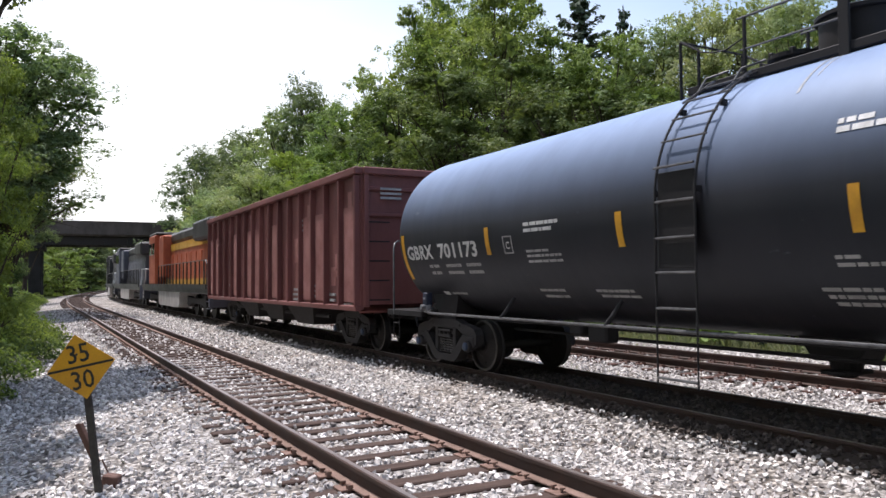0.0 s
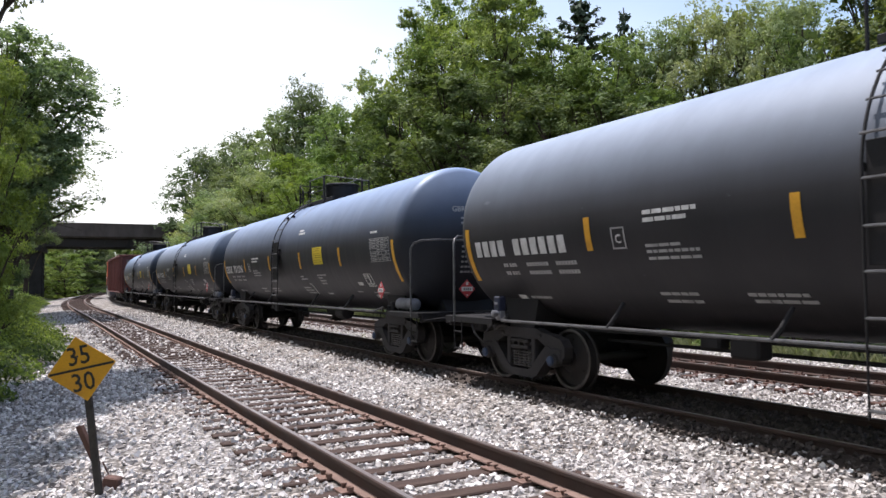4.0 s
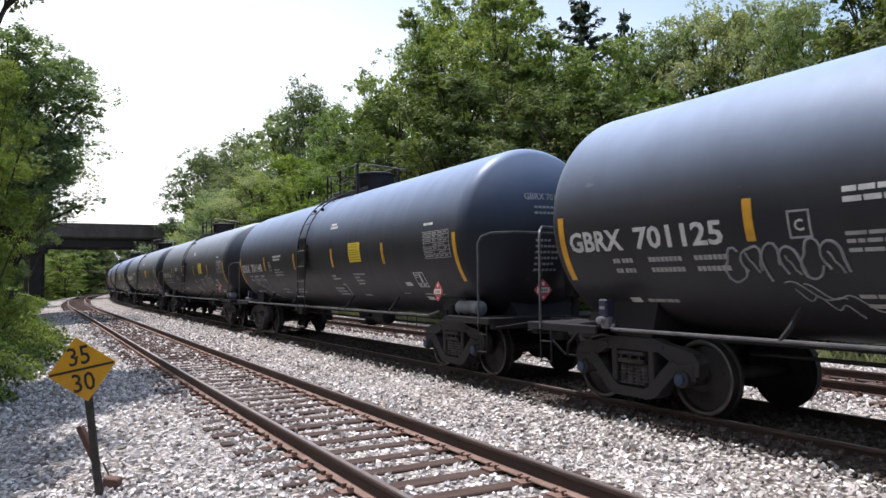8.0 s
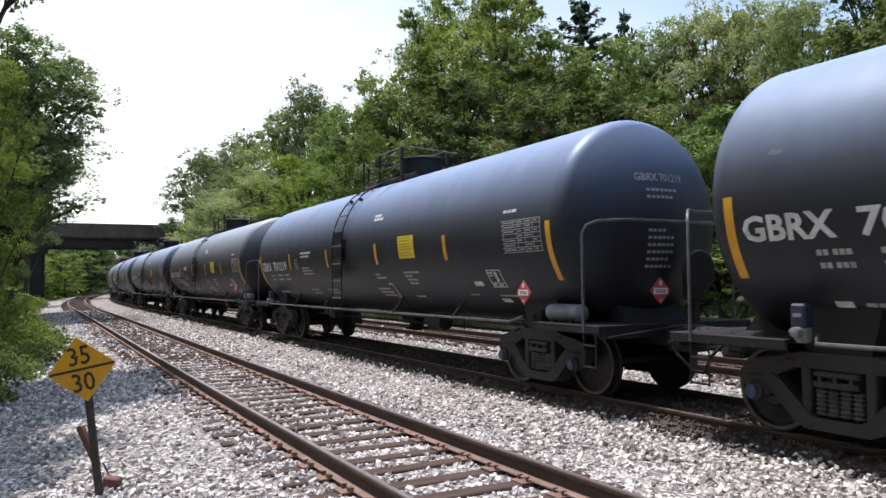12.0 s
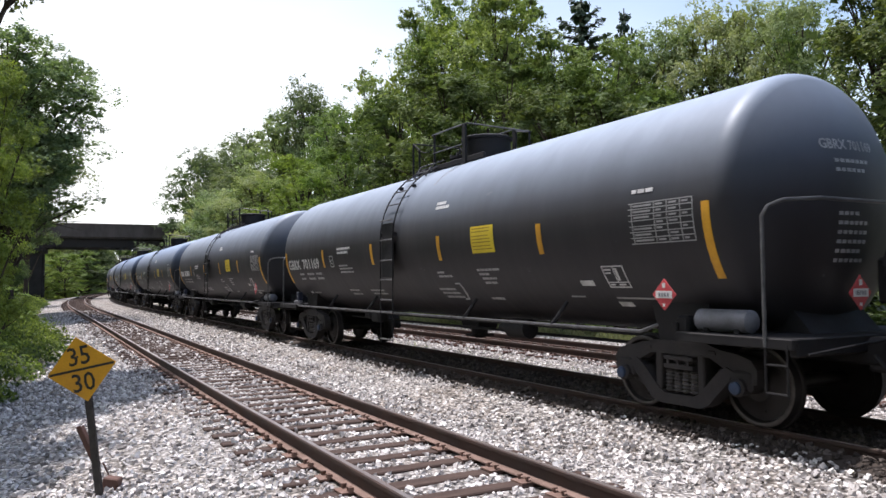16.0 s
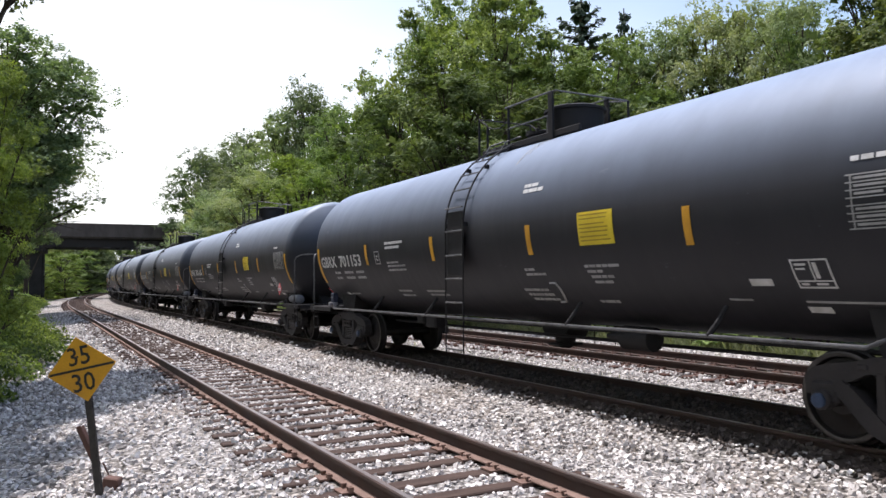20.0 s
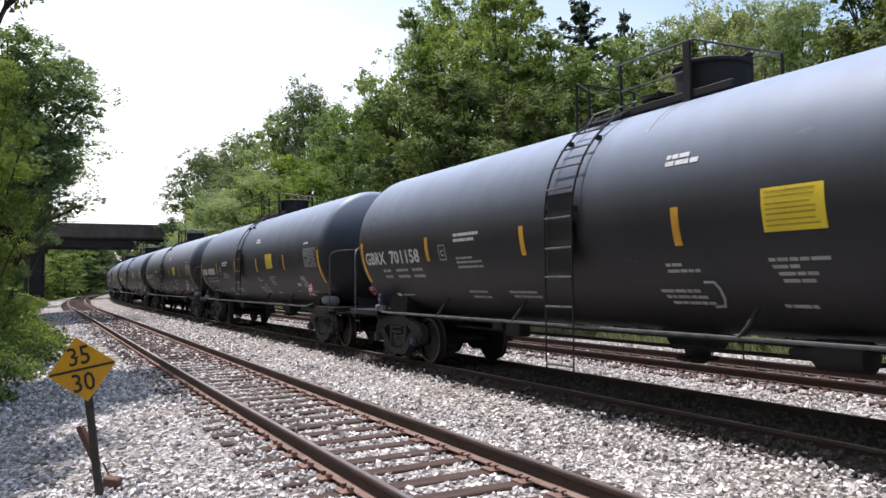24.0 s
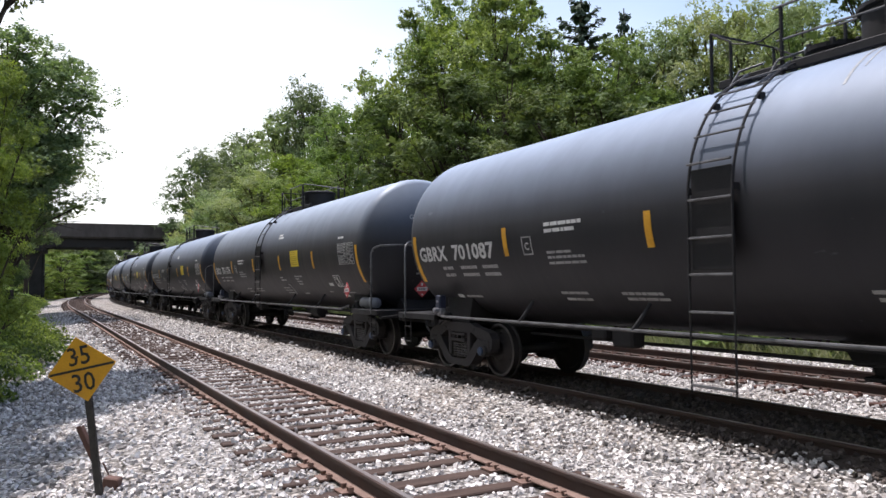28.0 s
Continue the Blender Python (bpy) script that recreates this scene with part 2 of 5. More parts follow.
LEAF = leaf_material("broad_leaves", (0.095, 0.135, 0.055), (0.185, 0.245, 0.092), (0.295, 0.37, 0.142), 0.32)
LEAF_DARK = leaf_material("dark_leaves", (0.07, 0.095, 0.042), (0.118, 0.152, 0.064), (0.175, 0.215, 0.095), 0.3)
LEAF_LIGHT = leaf_material("sunny_leaves", (0.135, 0.18, 0.052), (0.195, 0.25, 0.075), (0.26, 0.32, 0.105))
# distance haze put into leaf colour; far_green trees borrow the greyish one too
LEAF_FAR = leaf_material("haze_painted_leaves", (0.095, 0.122, 0.075), (0.14, 0.172, 0.10), (0.195, 0.228, 0.14), 0.34)
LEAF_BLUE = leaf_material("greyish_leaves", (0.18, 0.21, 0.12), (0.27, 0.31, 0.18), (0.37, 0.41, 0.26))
LEAF_DULL = leaf_material("dull_grey_green_leaves", (0.13, 0.16, 0.09), (0.22, 0.26, 0.15), (0.32, 0.36, 0.22), 0.4)
NEEDLE = leaf_material("dark_needles", (0.045, 0.065, 0.05), (0.07, 0.095, 0.072), (0.10, 0.13, 0.10), 0.15)
GRASS = leaf_material("weedy_grass", (0.19, 0.20, 0.125), (0.28, 0.285, 0.185), (0.40, 0.385, 0.28), 0.3)

# ------------------------------------------------------------ mesh tools


class Form:
    """Collects plain mesh pieces, then becomes one mesh."""

    def __init__(self):
        self.v, self.f, self.mi, self.slot = [], [], [], 0

    def add(self, verts, faces):
        k = len(self.v)
        self.v += [tuple(p) for p in verts]
        self.f += [tuple(i + k for i in q) for q in faces]
        self.mi += [self.slot] * len(faces)
        return self

    def box(self, c, s, m=None, ch=0.0):
        """A box round c with sizes s, its edges chamfered by ch, turned by the matrix m about c."""
        hx, hy, hz = (a / 2 for a in s)
        if ch <= 0:
            pts = [Vector((x * hx, y * hy, z * hz)) for z in (-1, 1) for y in (-1, 1) for x in (-1, 1)]
            fs = [(0, 2, 3, 1), (4, 5, 7, 6), (0, 1, 5, 4), (2, 6, 7, 3), (0, 4, 6, 2), (1, 3, 7, 5)]
        else:
            pts, idx = [], {}
            for x in (-1, 1):
                for y in (-1, 1):
                    for z in (-1, 1):
                        for a in range(3):
                            q = [x * (hx - ch), y * (hy - ch), z * (hz - ch)]
                            q[a] = (x * hx, y * hy, z * hz)[a]
                            idx[x, y, z, a] = len(pts)
                            pts.append(Vector(q))
            fs = []
            for a in range(3):
                b, c2 = (a + 1) % 3, (a + 2) % 3
                for sg in (-1, 1):
                    ring = []
                    for u, w in ((-1, -1), (1, -1), (1, 1), (-1, 1)):
                        k = [0, 0, 0]
                        k[a], k[b], k[c2] = sg, u, w
                        ring.append(idx[(*k, a)])
                    fs.append(tuple(ring if sg > 0 else ring[::-1]))
                for u in (-1, 1):
                    for w in (-1, 1):
                        k0, k1 = [0, 0, 0], [0, 0, 0]
                        k0[a], k0[b], k0[c2] = -1, u, w
                        k1[a], k1[b], k1[c2] = 1, u, w
                        q = (idx[(*k0, b)], idx[(*k1, b)], idx[(*k1, c2)], idx[(*k0, c2)])
                        fs.append(q if u * w > 0 else q[::-1])
            for x in (-1, 1):
                for y in (-1, 1):
                    for z in (-1, 1):
                        q = tuple(idx[x, y, z, a] for a in range(3))
                        fs.append(q if x * y * z > 0 else q[::-1])
        if m is not None:
            pts = [m @ p for p in pts]
        return self.add([p + Vector(c) for p in pts], fs)

    def tube(self, pts, r, n=8, cap=True):
        """A tube through pts; r is one radius or one for each point."""
        pts = [Vector(p) for p in pts]
        rs = r if isinstance(r, (list, tuple)) else [r] * len(pts)
        vs, fs = [], []
        side = None
        for i, p in enumerate(pts):
            d = (pts[min(i + 1, len(pts) - 1)] - pts[max(i - 1, 0)]).normalized()
            if side is None:
                side = d.orthogonal().normalized()
            side = (side - d * side.dot(d)).normalized()
            up = d.cross(side)
            vs += [p + rs[i] * (cos(2 * pi * j / n) * side + sin(2 * pi * j / n) * up) for j in range(n)]
        for i in range(len(pts) - 1):
            fs += [(i * n + j, i * n + (j + 1) % n, (i + 1) * n + (j + 1) % n, (i + 1) * n + j) for j in range(n)]
        if cap:
            fs += [tuple(range(n))[::-1], tuple((len(pts) - 1) * n + j for j in range(n))]
        return self.add(vs, fs)

    def lathe(self, prof, n=32, axis="x", c=(0, 0, 0), cap=True):
        """Turns the profile (along, radius) round an axis through c."""
        vs, fs = [], []
        for a, r in prof:
            for j in range(n):
                u, w = r * cos(2 * pi * j / n), r * sin(2 * pi * j / n)
                p = {"x": (a, u, w), "y": (w, a, u), "z": (u, w, a)}[axis]
                vs.append((p[0] + c[0], p[1] + c[1], p[2] + c[2]))
        for i in range(len(prof) - 1):
            fs += [(i * n + j, i * n + (j + 1) % n, (i + 1) * n + (j + 1) % n, (i + 1) * n + j) for j in range(n)]
        if cap:
            fs += [tuple(range(n))[::-1], tuple((len(prof) - 1) * n + j for j in range(n))]
        return self.add(vs, fs)

    def prism(self, outline, y0, y1):
        """An outline in x, z pushed out from y0 to y1."""
        k = len(outline)
        vs = [(x, y0, z) for x, z in outline] + [(x, y1, z) for x, z in outline]
        fs = [tuple(range(k)), tuple(range(2 * k - 1, k - 1, -1))] + [(i, i + k, (i + 1) % k + k, (i + 1) % k) for i in range(k)]
        return self.add(vs, fs)

    def mesh(self, name, mats, smooth=0.0):
        me = bpy.data.meshes.new(name)
        me.from_pydata(self.v, [], self.f)
        for m in mats if isinstance(mats, (list, tuple)) else [mats]:
            me.materials.append(m)
        if any(self.mi):
            me.polygons.foreach_set("material_index", self.mi)
        bm = bmesh.new()
        bm.from_mesh(me)
        bmesh.ops.recalc_face_normals(bm, faces=bm.faces)
        bm.to_mesh(me)
        bm.free()
        if smooth:
            me.polygons.foreach_set("use_smooth", [True] * len(me.polygons))
            me.set_sharp_from_angle(angle=radians(smooth))
        me.update()
        return me


FINE_WRITING = ("stencil_block", "data_table", "panel_writing", "head_stencil", "placard_bars", "spring_nest", "inspection_stencil", "class_frame")


def part(name, form, mats, parent, label="", smooth=0.0, at=None):
    """Links a form as one mesh under a thing or a part."""
    ob = new(name, form.mesh(name, mats, smooth))
    ob.parent = parent
    if at is not None:
        ob.matrix_basis = at
    if name in FINE_WRITING:
        tagged(ob, kind="stuff")
    return tagged(ob, label)


def thing(name, label, category, group="", kind="", at=None):
    ob = new(name)
    ob.empty_display_size = 0.3
    if at is not None:
        ob.matrix_basis = at
    return tagged(ob, label, category, group, kind)


def quads(name, verts, mats, n=4):
    """A mesh of loose n-cornered faces from an array (faces, n, 3)."""
    k = len(verts)
    me = bpy.data.meshes.new(name)
    me.vertices.add(k * n)
    me.vertices.foreach_set("co", np.ascontiguousarray(verts, np.float32).ravel())
    me.loops.add(k * n)
    me.loops.foreach_set("vertex_index", np.arange(k * n, dtype=np.int32))
    me.polygons.add(k)
    me.polygons.foreach_set("loop_start", np.arange(0, k * n, n, dtype=np.int32))
    me.polygons.foreach_set("loop_total", np.full(k, n, np.int32))
    me.polygons.foreach_set("use_smooth", np.zeros(k, bool))
    me.materials.append(mats)
    me.update()
    return me


# ------------------------------------------------------------ the line of the tracks
# Arc length s runs from beside the camera towards the bridge; o is the offset to the right of the middle track's centre line.
STEP = 1.0
S_MIN = -420.0
S_GRID = np.arange(S_MIN, 520.0, STEP)
BEND = np.interp(S_GRID, [-90, -30, 10, 40, 75, 120, 220, 320], [0.0, 0.0010, 0.0008, -0.00056, 0.00208, 0.0010, 0.0020, 0.002])
_turn = np.concatenate([[0], np.cumsum((BEND[1:] + BEND[:-1]) / 2 * STEP)])
_zero = int(round(-S_MIN / STEP))
HEAD = radians(29.10) - (_turn - _turn[_zero])
_tx, _ty = -np.sin(HEAD), np.cos(HEAD)
_px = np.concatenate([[0], np.cumsum((_tx[1:] + _tx[:-1]) / 2 * STEP)])
_py = np.concatenate([[0], np.cumsum((_ty[1:] + _ty[:-1]) / 2 * STEP)])
LINE_X = _px - _px[_zero] + 7.879 * cos(radians(29.10))
LINE_Y = _py - _py[_zero] + 7.879 * sin(radians(29.10))
TRACKS = (-4.559, 0.0, 4.283)


def along(s, o=0.0, z=0.0):
    """World point, and the heading in radians left of +y."""
    h = float(np.interp(s, S_GRID, HEAD))
    return Vector((float(np.interp(s, S_GRID, LINE_X)) + o * cos(h), float(np.interp(s, S_GRID, LINE_Y)) + o * sin(h), z)), h


def along_many(s, o, z):
    h = np.interp(s, S_GRID, HEAD)
    return np.stack([np.interp(s, S_GRID, LINE_X) + o * np.cos(h), np.interp(s, S_GRID, LINE_Y) + o * np.sin(h), z + 0 * s], -1)


def track_pose(s, o=0.0, z=0.0):
    """Local x along the track, y to its left."""
    p, h = along(s, o, z)
    return Matrix.Translation(p) @ Matrix.Rotation(h + pi / 2, 4, "Z")


def sweep(form, prof, s_list, o=0.0):
    """Sweeps a closed profile of (offset, z) along the line."""
    k = len(prof)
    vs, fs = [], []
    for s in s_list:
        for a, z in prof:
            vs.append(along(s, o + a, z)[0])
    for i in range(len(s_list) - 1):
        fs += [(i * k + j, i * k + (j + 1) % k, (i + 1) * k + (j + 1) % k, (i + 1) * k + j) for j in range(k)]
    fs += [tuple(range(k)), tuple((len(s_list) - 1) * k + j for j in range(k))]
    return form.add(vs, fs)


S_TRACK = [float(a) for a in range(-160, -20, 10)] + [float(a) for a in range(-20, 60, 2)] + [float(a) for a in range(60, 300, 5)]

# ------------------------------------------------------------ ground and ballast
BED_PROFILE = [(-9.3, -0.75), (-8.4, -0.50), (-7.4, -0.36), (-6.3, -0.25), (-5.6, -0.215), (-3.5, -0.215), (-2.9, -0.25), (-2.2, -0.27), (-1.6, -0.21), (-1.2, -0.14), (-0.9, -0.085), (-0.6, -0.12), (0.6, -0.12),
               (0.9, -0.085), (1.2, -0.14), (1.6, -0.21), (2.1, -0.29), (2.7, -0.26), (3.4, -0.22), (5.2, -0.22), (6.0, -0.27), (6.9, -0.28), (8.4, -0.30), (9.4, -0.52), (10.4, -0.78)]


def bed_height(o):
    return np.interp(o, [a for a, _ in BED_PROFILE], [z for _, z in BED_PROFILE])


def build_ground():
    xs = np.concatenate([-np.geomspace(2500, 90, 12), np.linspace(-80, 80, 81), np.geomspace(90, 2500, 12)])
    ys = np.concatenate([-np.geomspace(2500, 60, 12), np.linspace(-50, 150, 101), np.geomspace(160, 2500, 12)])
    vs, fs = [], []
    near = np.stack([LINE_X, LINE_Y], 1)[::4]
    for y in ys:
        for x in xs:
            d = np.min(np.hypot(near[:, 0] - x, near[:, 1] - y)) if abs(x) < 200 and abs(y) < 300 else 99
            rise = 0.0 if d < 10 else min(1.2, (d - 10) * 0.06)
            vs.append((x, y, -0.68 + rise + 0.10 * noise.noise(Vector((x * 0.4, y * 0.4, 0)))))
    k = len(xs)
    for j in range(len(ys) - 1):
        fs += [(j * k + i, j * k + i + 1, (j + 1) * k + i + 1, (j + 1) * k + i) for i in range(k - 1)]
    ob = new("ground", Form().add(vs, fs).mesh("ground", GROUND, 60))
    tagged(ob, "brown leaf-littered earth with weeds between the trees", "ground", kind="structure")
    vs, fs = [], []
    s_list = S_TRACK
    prof = [(a, bed_height(a)) for a in np.concatenate([[-9.3], np.arange(-9.0, 10.2, 0.3), [10.4]])]
    k = len(prof)
    for s in s_list:
        for a, z in prof:
            p = along(s, a, z)[0]
            p.z += 0.035 * noise.noise(p * 1.3) if -9.2 < a < 10.2 and abs(a) > 1.2 else -0.012 if abs(a) <= 1.2 else 0
            vs.append(p)
    for i in range(len(s_list) - 1):
        fs += [(i * k + j, i * k + j + 1, (i + 1) * k + j + 1, (i + 1) * k + j) for j in range(k - 1)]
    bed = new("ballast_bed", Form().add(vs, fs).mesh("ballast_bed", BED, 60))
    tagged(bed, "pale grey crushed stone bed under the three tracks", "ballast", kind="structure")


TIE_STEP = 0.5186
TIE_ZERO = 6.721


def build_stones():
    """Loose crushed stones, thick near the sign post and thinner far up the line."""
    rng = np.random.default_rng(5)
    cube = np.array([(x, y, z) for z in (-1, 1) for y in (-1, 1) for x in (-1, 1)], float)
    faces = np.array([(0, 2, 3, 1), (4, 5, 7, 6), (0, 1, 5, 4), (2, 6, 7, 3), (0, 4, 6, 2), (1, 3, 7, 5)])
    made, oily_shade = [], []
    for s0, s1, o0, o1, density, size in ((-1.0, 8.0, -9.0, 6.0, 320, 0.030), (8.0, 19, -9.0, 8.3, 150, 0.034), (19, 60, -9.0, 8.3, 34, 0.046)):
        k = int((s1 - s0) * (o1 - o0) * density)
        s, o = rng.uniform(s0, s1, k), rng.uniform(o0, o1, k)
        keep = np.ones(k, bool)
        for t in TRACKS:
            d = np.abs(o - t)
            phase = np.abs(((s - TIE_ZERO) / TIE_STEP + 0.5) % 1 - 0.5) * TIE_STEP
            reach = 1.17 + 0.09 * np.sin(s * 3.1) * np.sin(s * 7.3) if t < 0 else 0.92
            on_tie = (d < reach) & (phase < 0.12)
            if t:
                keep &= ~(np.abs(d - 0.7525) < 0.095) & ~(on_tie & (rng.random(k) < np.where(d > 0.95, 0.72, 0.93)))
            else:
                keep &= ~(np.abs(d - 0.7525) < 0.055)
        s, o = s[keep], o[keep]
        k = len(s)
        a = size * rng.uniform(0.5, 1.3, (k, 1, 1)) * rng.uniform(0.5, 1.2, (k, 1, 3))
        p = cube[None] * a * rng.uniform(0.45, 1.0, (k, 8, 3))
        q = rng.normal(size=(k, 4))
        q[:, 1:3] *= 0.42
        p[:, :, 2] *= 0.75
        q /= np.linalg.norm(q, axis=1, keepdims=True)
        w, x, y, z = q.T
        R = np.stack([1 - 2 * (y * y + z * z), 2 * (x * y - z * w), 2 * (x * z + y * w), 2 * (x * y + z * w), 1 - 2 * (x * x + z * z), 2 * (y * z - x * w),
                      2 * (x * z - y * w), 2 * (y * z + x * w), 1 - 2 * (x * x + y * y)], 1).reshape(k, 3, 3)
        p = np.einsum("kij,knj->kni", R, p)
        base = along_many(s, o, 0.0)
        covered = np.zeros(k)
        for t in TRACKS:
            covered = np.maximum(covered, ((np.abs(o - t) < 1.3) & (np.abs(o - t) > 0.9)) * (0.0 if t == 0 else 0.03 if t > 0 else 0.02))
        base[:, 2] = bed_height(o) + rng.uniform(-0.012, 0.02, k) + covered
        p = p + base[:, None]
        # darkened zone reaches past the oil to the edge of the train's shade
        oil_and_shade = np.abs(o) < np.where(o < 0, 1.3, 1.15) + 0.08 * np.sin(s * 2.3) + 0.06 * np.sin(s * 5.1) + rng.normal(0, 0.12, k)
        made.append(p[~oil_and_shade])
        oily_shade.append(p[oil_and_shade])
    for name, parts, mat, label in (("ballast_stones", made, STONE, "loose pale grey crushed limestone ballast between the tracks"),
                                    ("oily_stones", oily_shade, OILY_SHADE_STONE, "oil-stained stones along the train's track, darkened for its shade")):
        v = np.concatenate(parts)
        k = len(v)
        me = bpy.data.meshes.new(name)
        me.vertices.add(k * 8)
        me.vertices.foreach_set("co", v.astype(np.float32).ravel())
        idx = (faces[None] + 8 * np.arange(k)[:, None, None]).astype(np.int32).ravel()
        me.loops.add(len(idx))
        me.loops.foreach_set("vertex_index", idx)
        me.polygons.add(k * 6)
        me.polygons.foreach_set("loop_start", np.arange(0, k * 24, 4, dtype=np.int32))
        me.polygons.foreach_set("loop_total", np.full(k * 6, 4, np.int32))
        me.polygons.foreach_set("use_smooth", np.zeros(k * 6, bool))
        me.materials.append(mat)
        me.update()
        tagged(new(name, me), label, "ballast", kind="stuff")
    strip = Form()
    s_list = [float(a) for a in range(-40, 160, 2)]
    vs = []
    for s in s_list:
        for j in range(9):
            vs.append(along(s, -1.2 + 0.3 * j, float(bed_height(-1.2 + 0.3 * j)) - 0.006)[0])
    strip.add(vs, [(i * 9 + j, i * 9 + j + 1, i * 9 + j + 10, i * 9 + j + 9) for i in range(len(s_list) - 1) for j in range(8)])
    tagged(new("oily_bed", strip.mesh("oily_bed", OILY_SHADE_BED, 60)), "oil-stained strip of bed under the train, shade painted in", "ballast", kind="structure")


build_ground()
build_stones()

# ------------------------------------------------------------ tracks
RAIL_PROFILE = [(-0.075, -0.172), (0.075, -0.172), (0.075, -0.160), (0.012, -0.138), (0.010, -0.045), (0.036, -0.034), (0.036, -0.006), (0.030, 0.0),
                (-0.030, 0.0), (-0.036, -0.006), (-0.036, -0.034), (-0.010, -0.045), (-0.012, -0.138), (-0.075, -0.160)]


def build_tracks():
    tie_meshes = []
    rng = random.Random(3)
    for k in range(6):
        f = Form().box((0, 0, -0.09), (0.205 + rng.uniform(-0.02, 0.01), 2.6 + rng.uniform(-0.05, 0.05), 0.18), ch=0.012)
        tie_meshes.append(f.mesh("tie", TIE))
    red_ties = [m.copy() for m in tie_meshes]
    for m in red_ties:
        m.materials[0] = RED_TIE
    f = Form().box((0, 0, 0.008), (0.19, 0.36, 0.018), ch=0.003)
    for x in (-0.06, 0.06):
        for y in (-0.105, 0.105):
            f.box((x, y, 0.03), (0.018, 0.018, 0.045)).box((x, y * 0.93, 0.052), (0.03, 0.045, 0.016), ch=0.003)
    f.box((0.085, 0.088, 0.03), (0.022, 0.05, 0.05), ch=0.004).box((-0.085, 0.088, 0.03), (0.022, 0.05, 0.05), ch=0.004)
    plate_mesh = f.mesh("tie_plate", PLATE)
    rust_plate = plate_mesh.copy()
    rust_plate.materials[0] = RUST
    names = ("rusty near siding track on weathered wooden ties", "main track carrying the freight train on dark ties", "rusty far track with orange-brown tie plates")
    for t, (o, label) in enumerate(zip(TRACKS, names)):
        track = thing("railway_track", label, "railway track", "tracks of the line", "structure")
        for side in (-0.7525, 0.7525):
            form = sweep(Form(), RAIL_PROFILE, S_TRACK, o + side)
            form.mi = [1 if t != 1 and j % len(RAIL_PROFILE) in (1, 2, 12, 13) else 0 for j in range(len(form.f))]
            part("rail", form, [RAIL_SIDE, RAIL_SIDE if t == 2 else FOOT], track, "rust-brown steel rail with a dusty foot", 35)
            head = [(-0.022, -0.004), (0.022, -0.004), (0.022, 0.0025), (-0.022, 0.0025)]
            part("rail_head_wear", sweep(Form(), head, S_TRACK, o + side), RAIL_TOP, track, "worn brighter running strip")
        far = Form()
        s_near = (-3.0, 50.0) if t == 0 else (-2.0, 42.0) if t == 1 else (-2.0, 40.0)
        i = int((-60 - TIE_ZERO) / TIE_STEP)
        while TIE_ZERO + i * TIE_STEP < 160:
            s = TIE_ZERO + i * TIE_STEP + (0 if t == 0 else rng.uniform(-0.03, 0.03))
            i += 1
            m = track_pose(s, o + rng.uniform(-0.04, 0.04), -0.186 + rng.uniform(-0.008, 0.004)) @ pose(0, 0, 0, 0, 0, rng.uniform(-1.2, 1.2))
            if s_near[0] < s < s_near[1]:
                tie = new("tie", rng.choice(red_ties if t == 2 else tie_meshes))
                tie.parent, tie.matrix_basis = track, m
                if s < 26 and t != 1:
                    for side in (-1, 1):
                        p = new("tie_plate", rust_plate if t == 2 else plate_mesh)
                        p.parent = track
                        p.matrix_basis = track_pose(s, o - side * 0.7525, -0.185) @ pose(0, 0, 0, 0, 0, 0 if side > 0 else 180)
            else:
                far.box(m @ Vector((0, 0, -0.08)), (0.23, 2.6, 0.16), m.to_3x3())
        tagged(part("far_ties", far, TIE, track), kind="stuff")


build_tracks()

# ------------------------------------------------------------ road bridge over the line


def build_bridge():
    mid, h = along(118.0)
    at = Matrix.Translation(mid) @ Matrix.Rotation(radians(26.0), 4, "Z")
    bridge = thing("road_bridge", "dark concrete and steel road overpass crossing the tracks", "bridge", at=at)
    part("deck", Form().box((8, 0, 8.25), (120, 9.5, 0.5), ch=0.03), CONCRETE, bridge)
    for y in (-4.9, 4.9):
        part("parapet", Form().box((8, y, 9.05), (120, 0.3, 1.75), ch=0.04).box((8, y, 9.98), (120, 0.42, 0.14), ch=0.03), CONCRETE, bridge, "stained concrete parapet")
    for i in range(5):
        f = Form().box((8, -4.0 + 2 * i, 6.86), (120, 0.5, 0.06)).box((8, -4.0 + 2 * i, 7.45), (120, 0.05, 1.15)).box((8, -4.0 + 2 * i, 7.97), (120, 0.5, 0.06))
        for k in range(40):
            f.box((-50 + k * 3, -4.0 + 2 * i, 7.42), (0.03, 0.4, 1.06))
        part("girder", f, GIRDER, bridge, "dark steel girder")
    part("soffit", Form().box((8, 0, 7.93), (120, 8.6, 0.10), ch=0.02), PIER, bridge, "underside of the deck, painted dark as in shade")
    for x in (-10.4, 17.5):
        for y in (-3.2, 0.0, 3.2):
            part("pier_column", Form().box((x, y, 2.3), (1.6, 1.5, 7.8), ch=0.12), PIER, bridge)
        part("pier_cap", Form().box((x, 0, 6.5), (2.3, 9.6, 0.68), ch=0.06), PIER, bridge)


build_bridge()

# ------------------------------------------------------------ rolling stock
R, ZC = 1.53, 2.47
PITCH = 18.09


def shell(x, phi, lift=0.0):
    """A point on the tank's near side: x along the car, phi degrees above its middle."""
    a = radians(phi)
    return Vector((x, (R + lift) * cos(a), ZC + (R + lift) * sin(a)))


def phi_of(z):
    return math.degrees(math.asin(max(-1, min(1, (z - ZC) / R))))


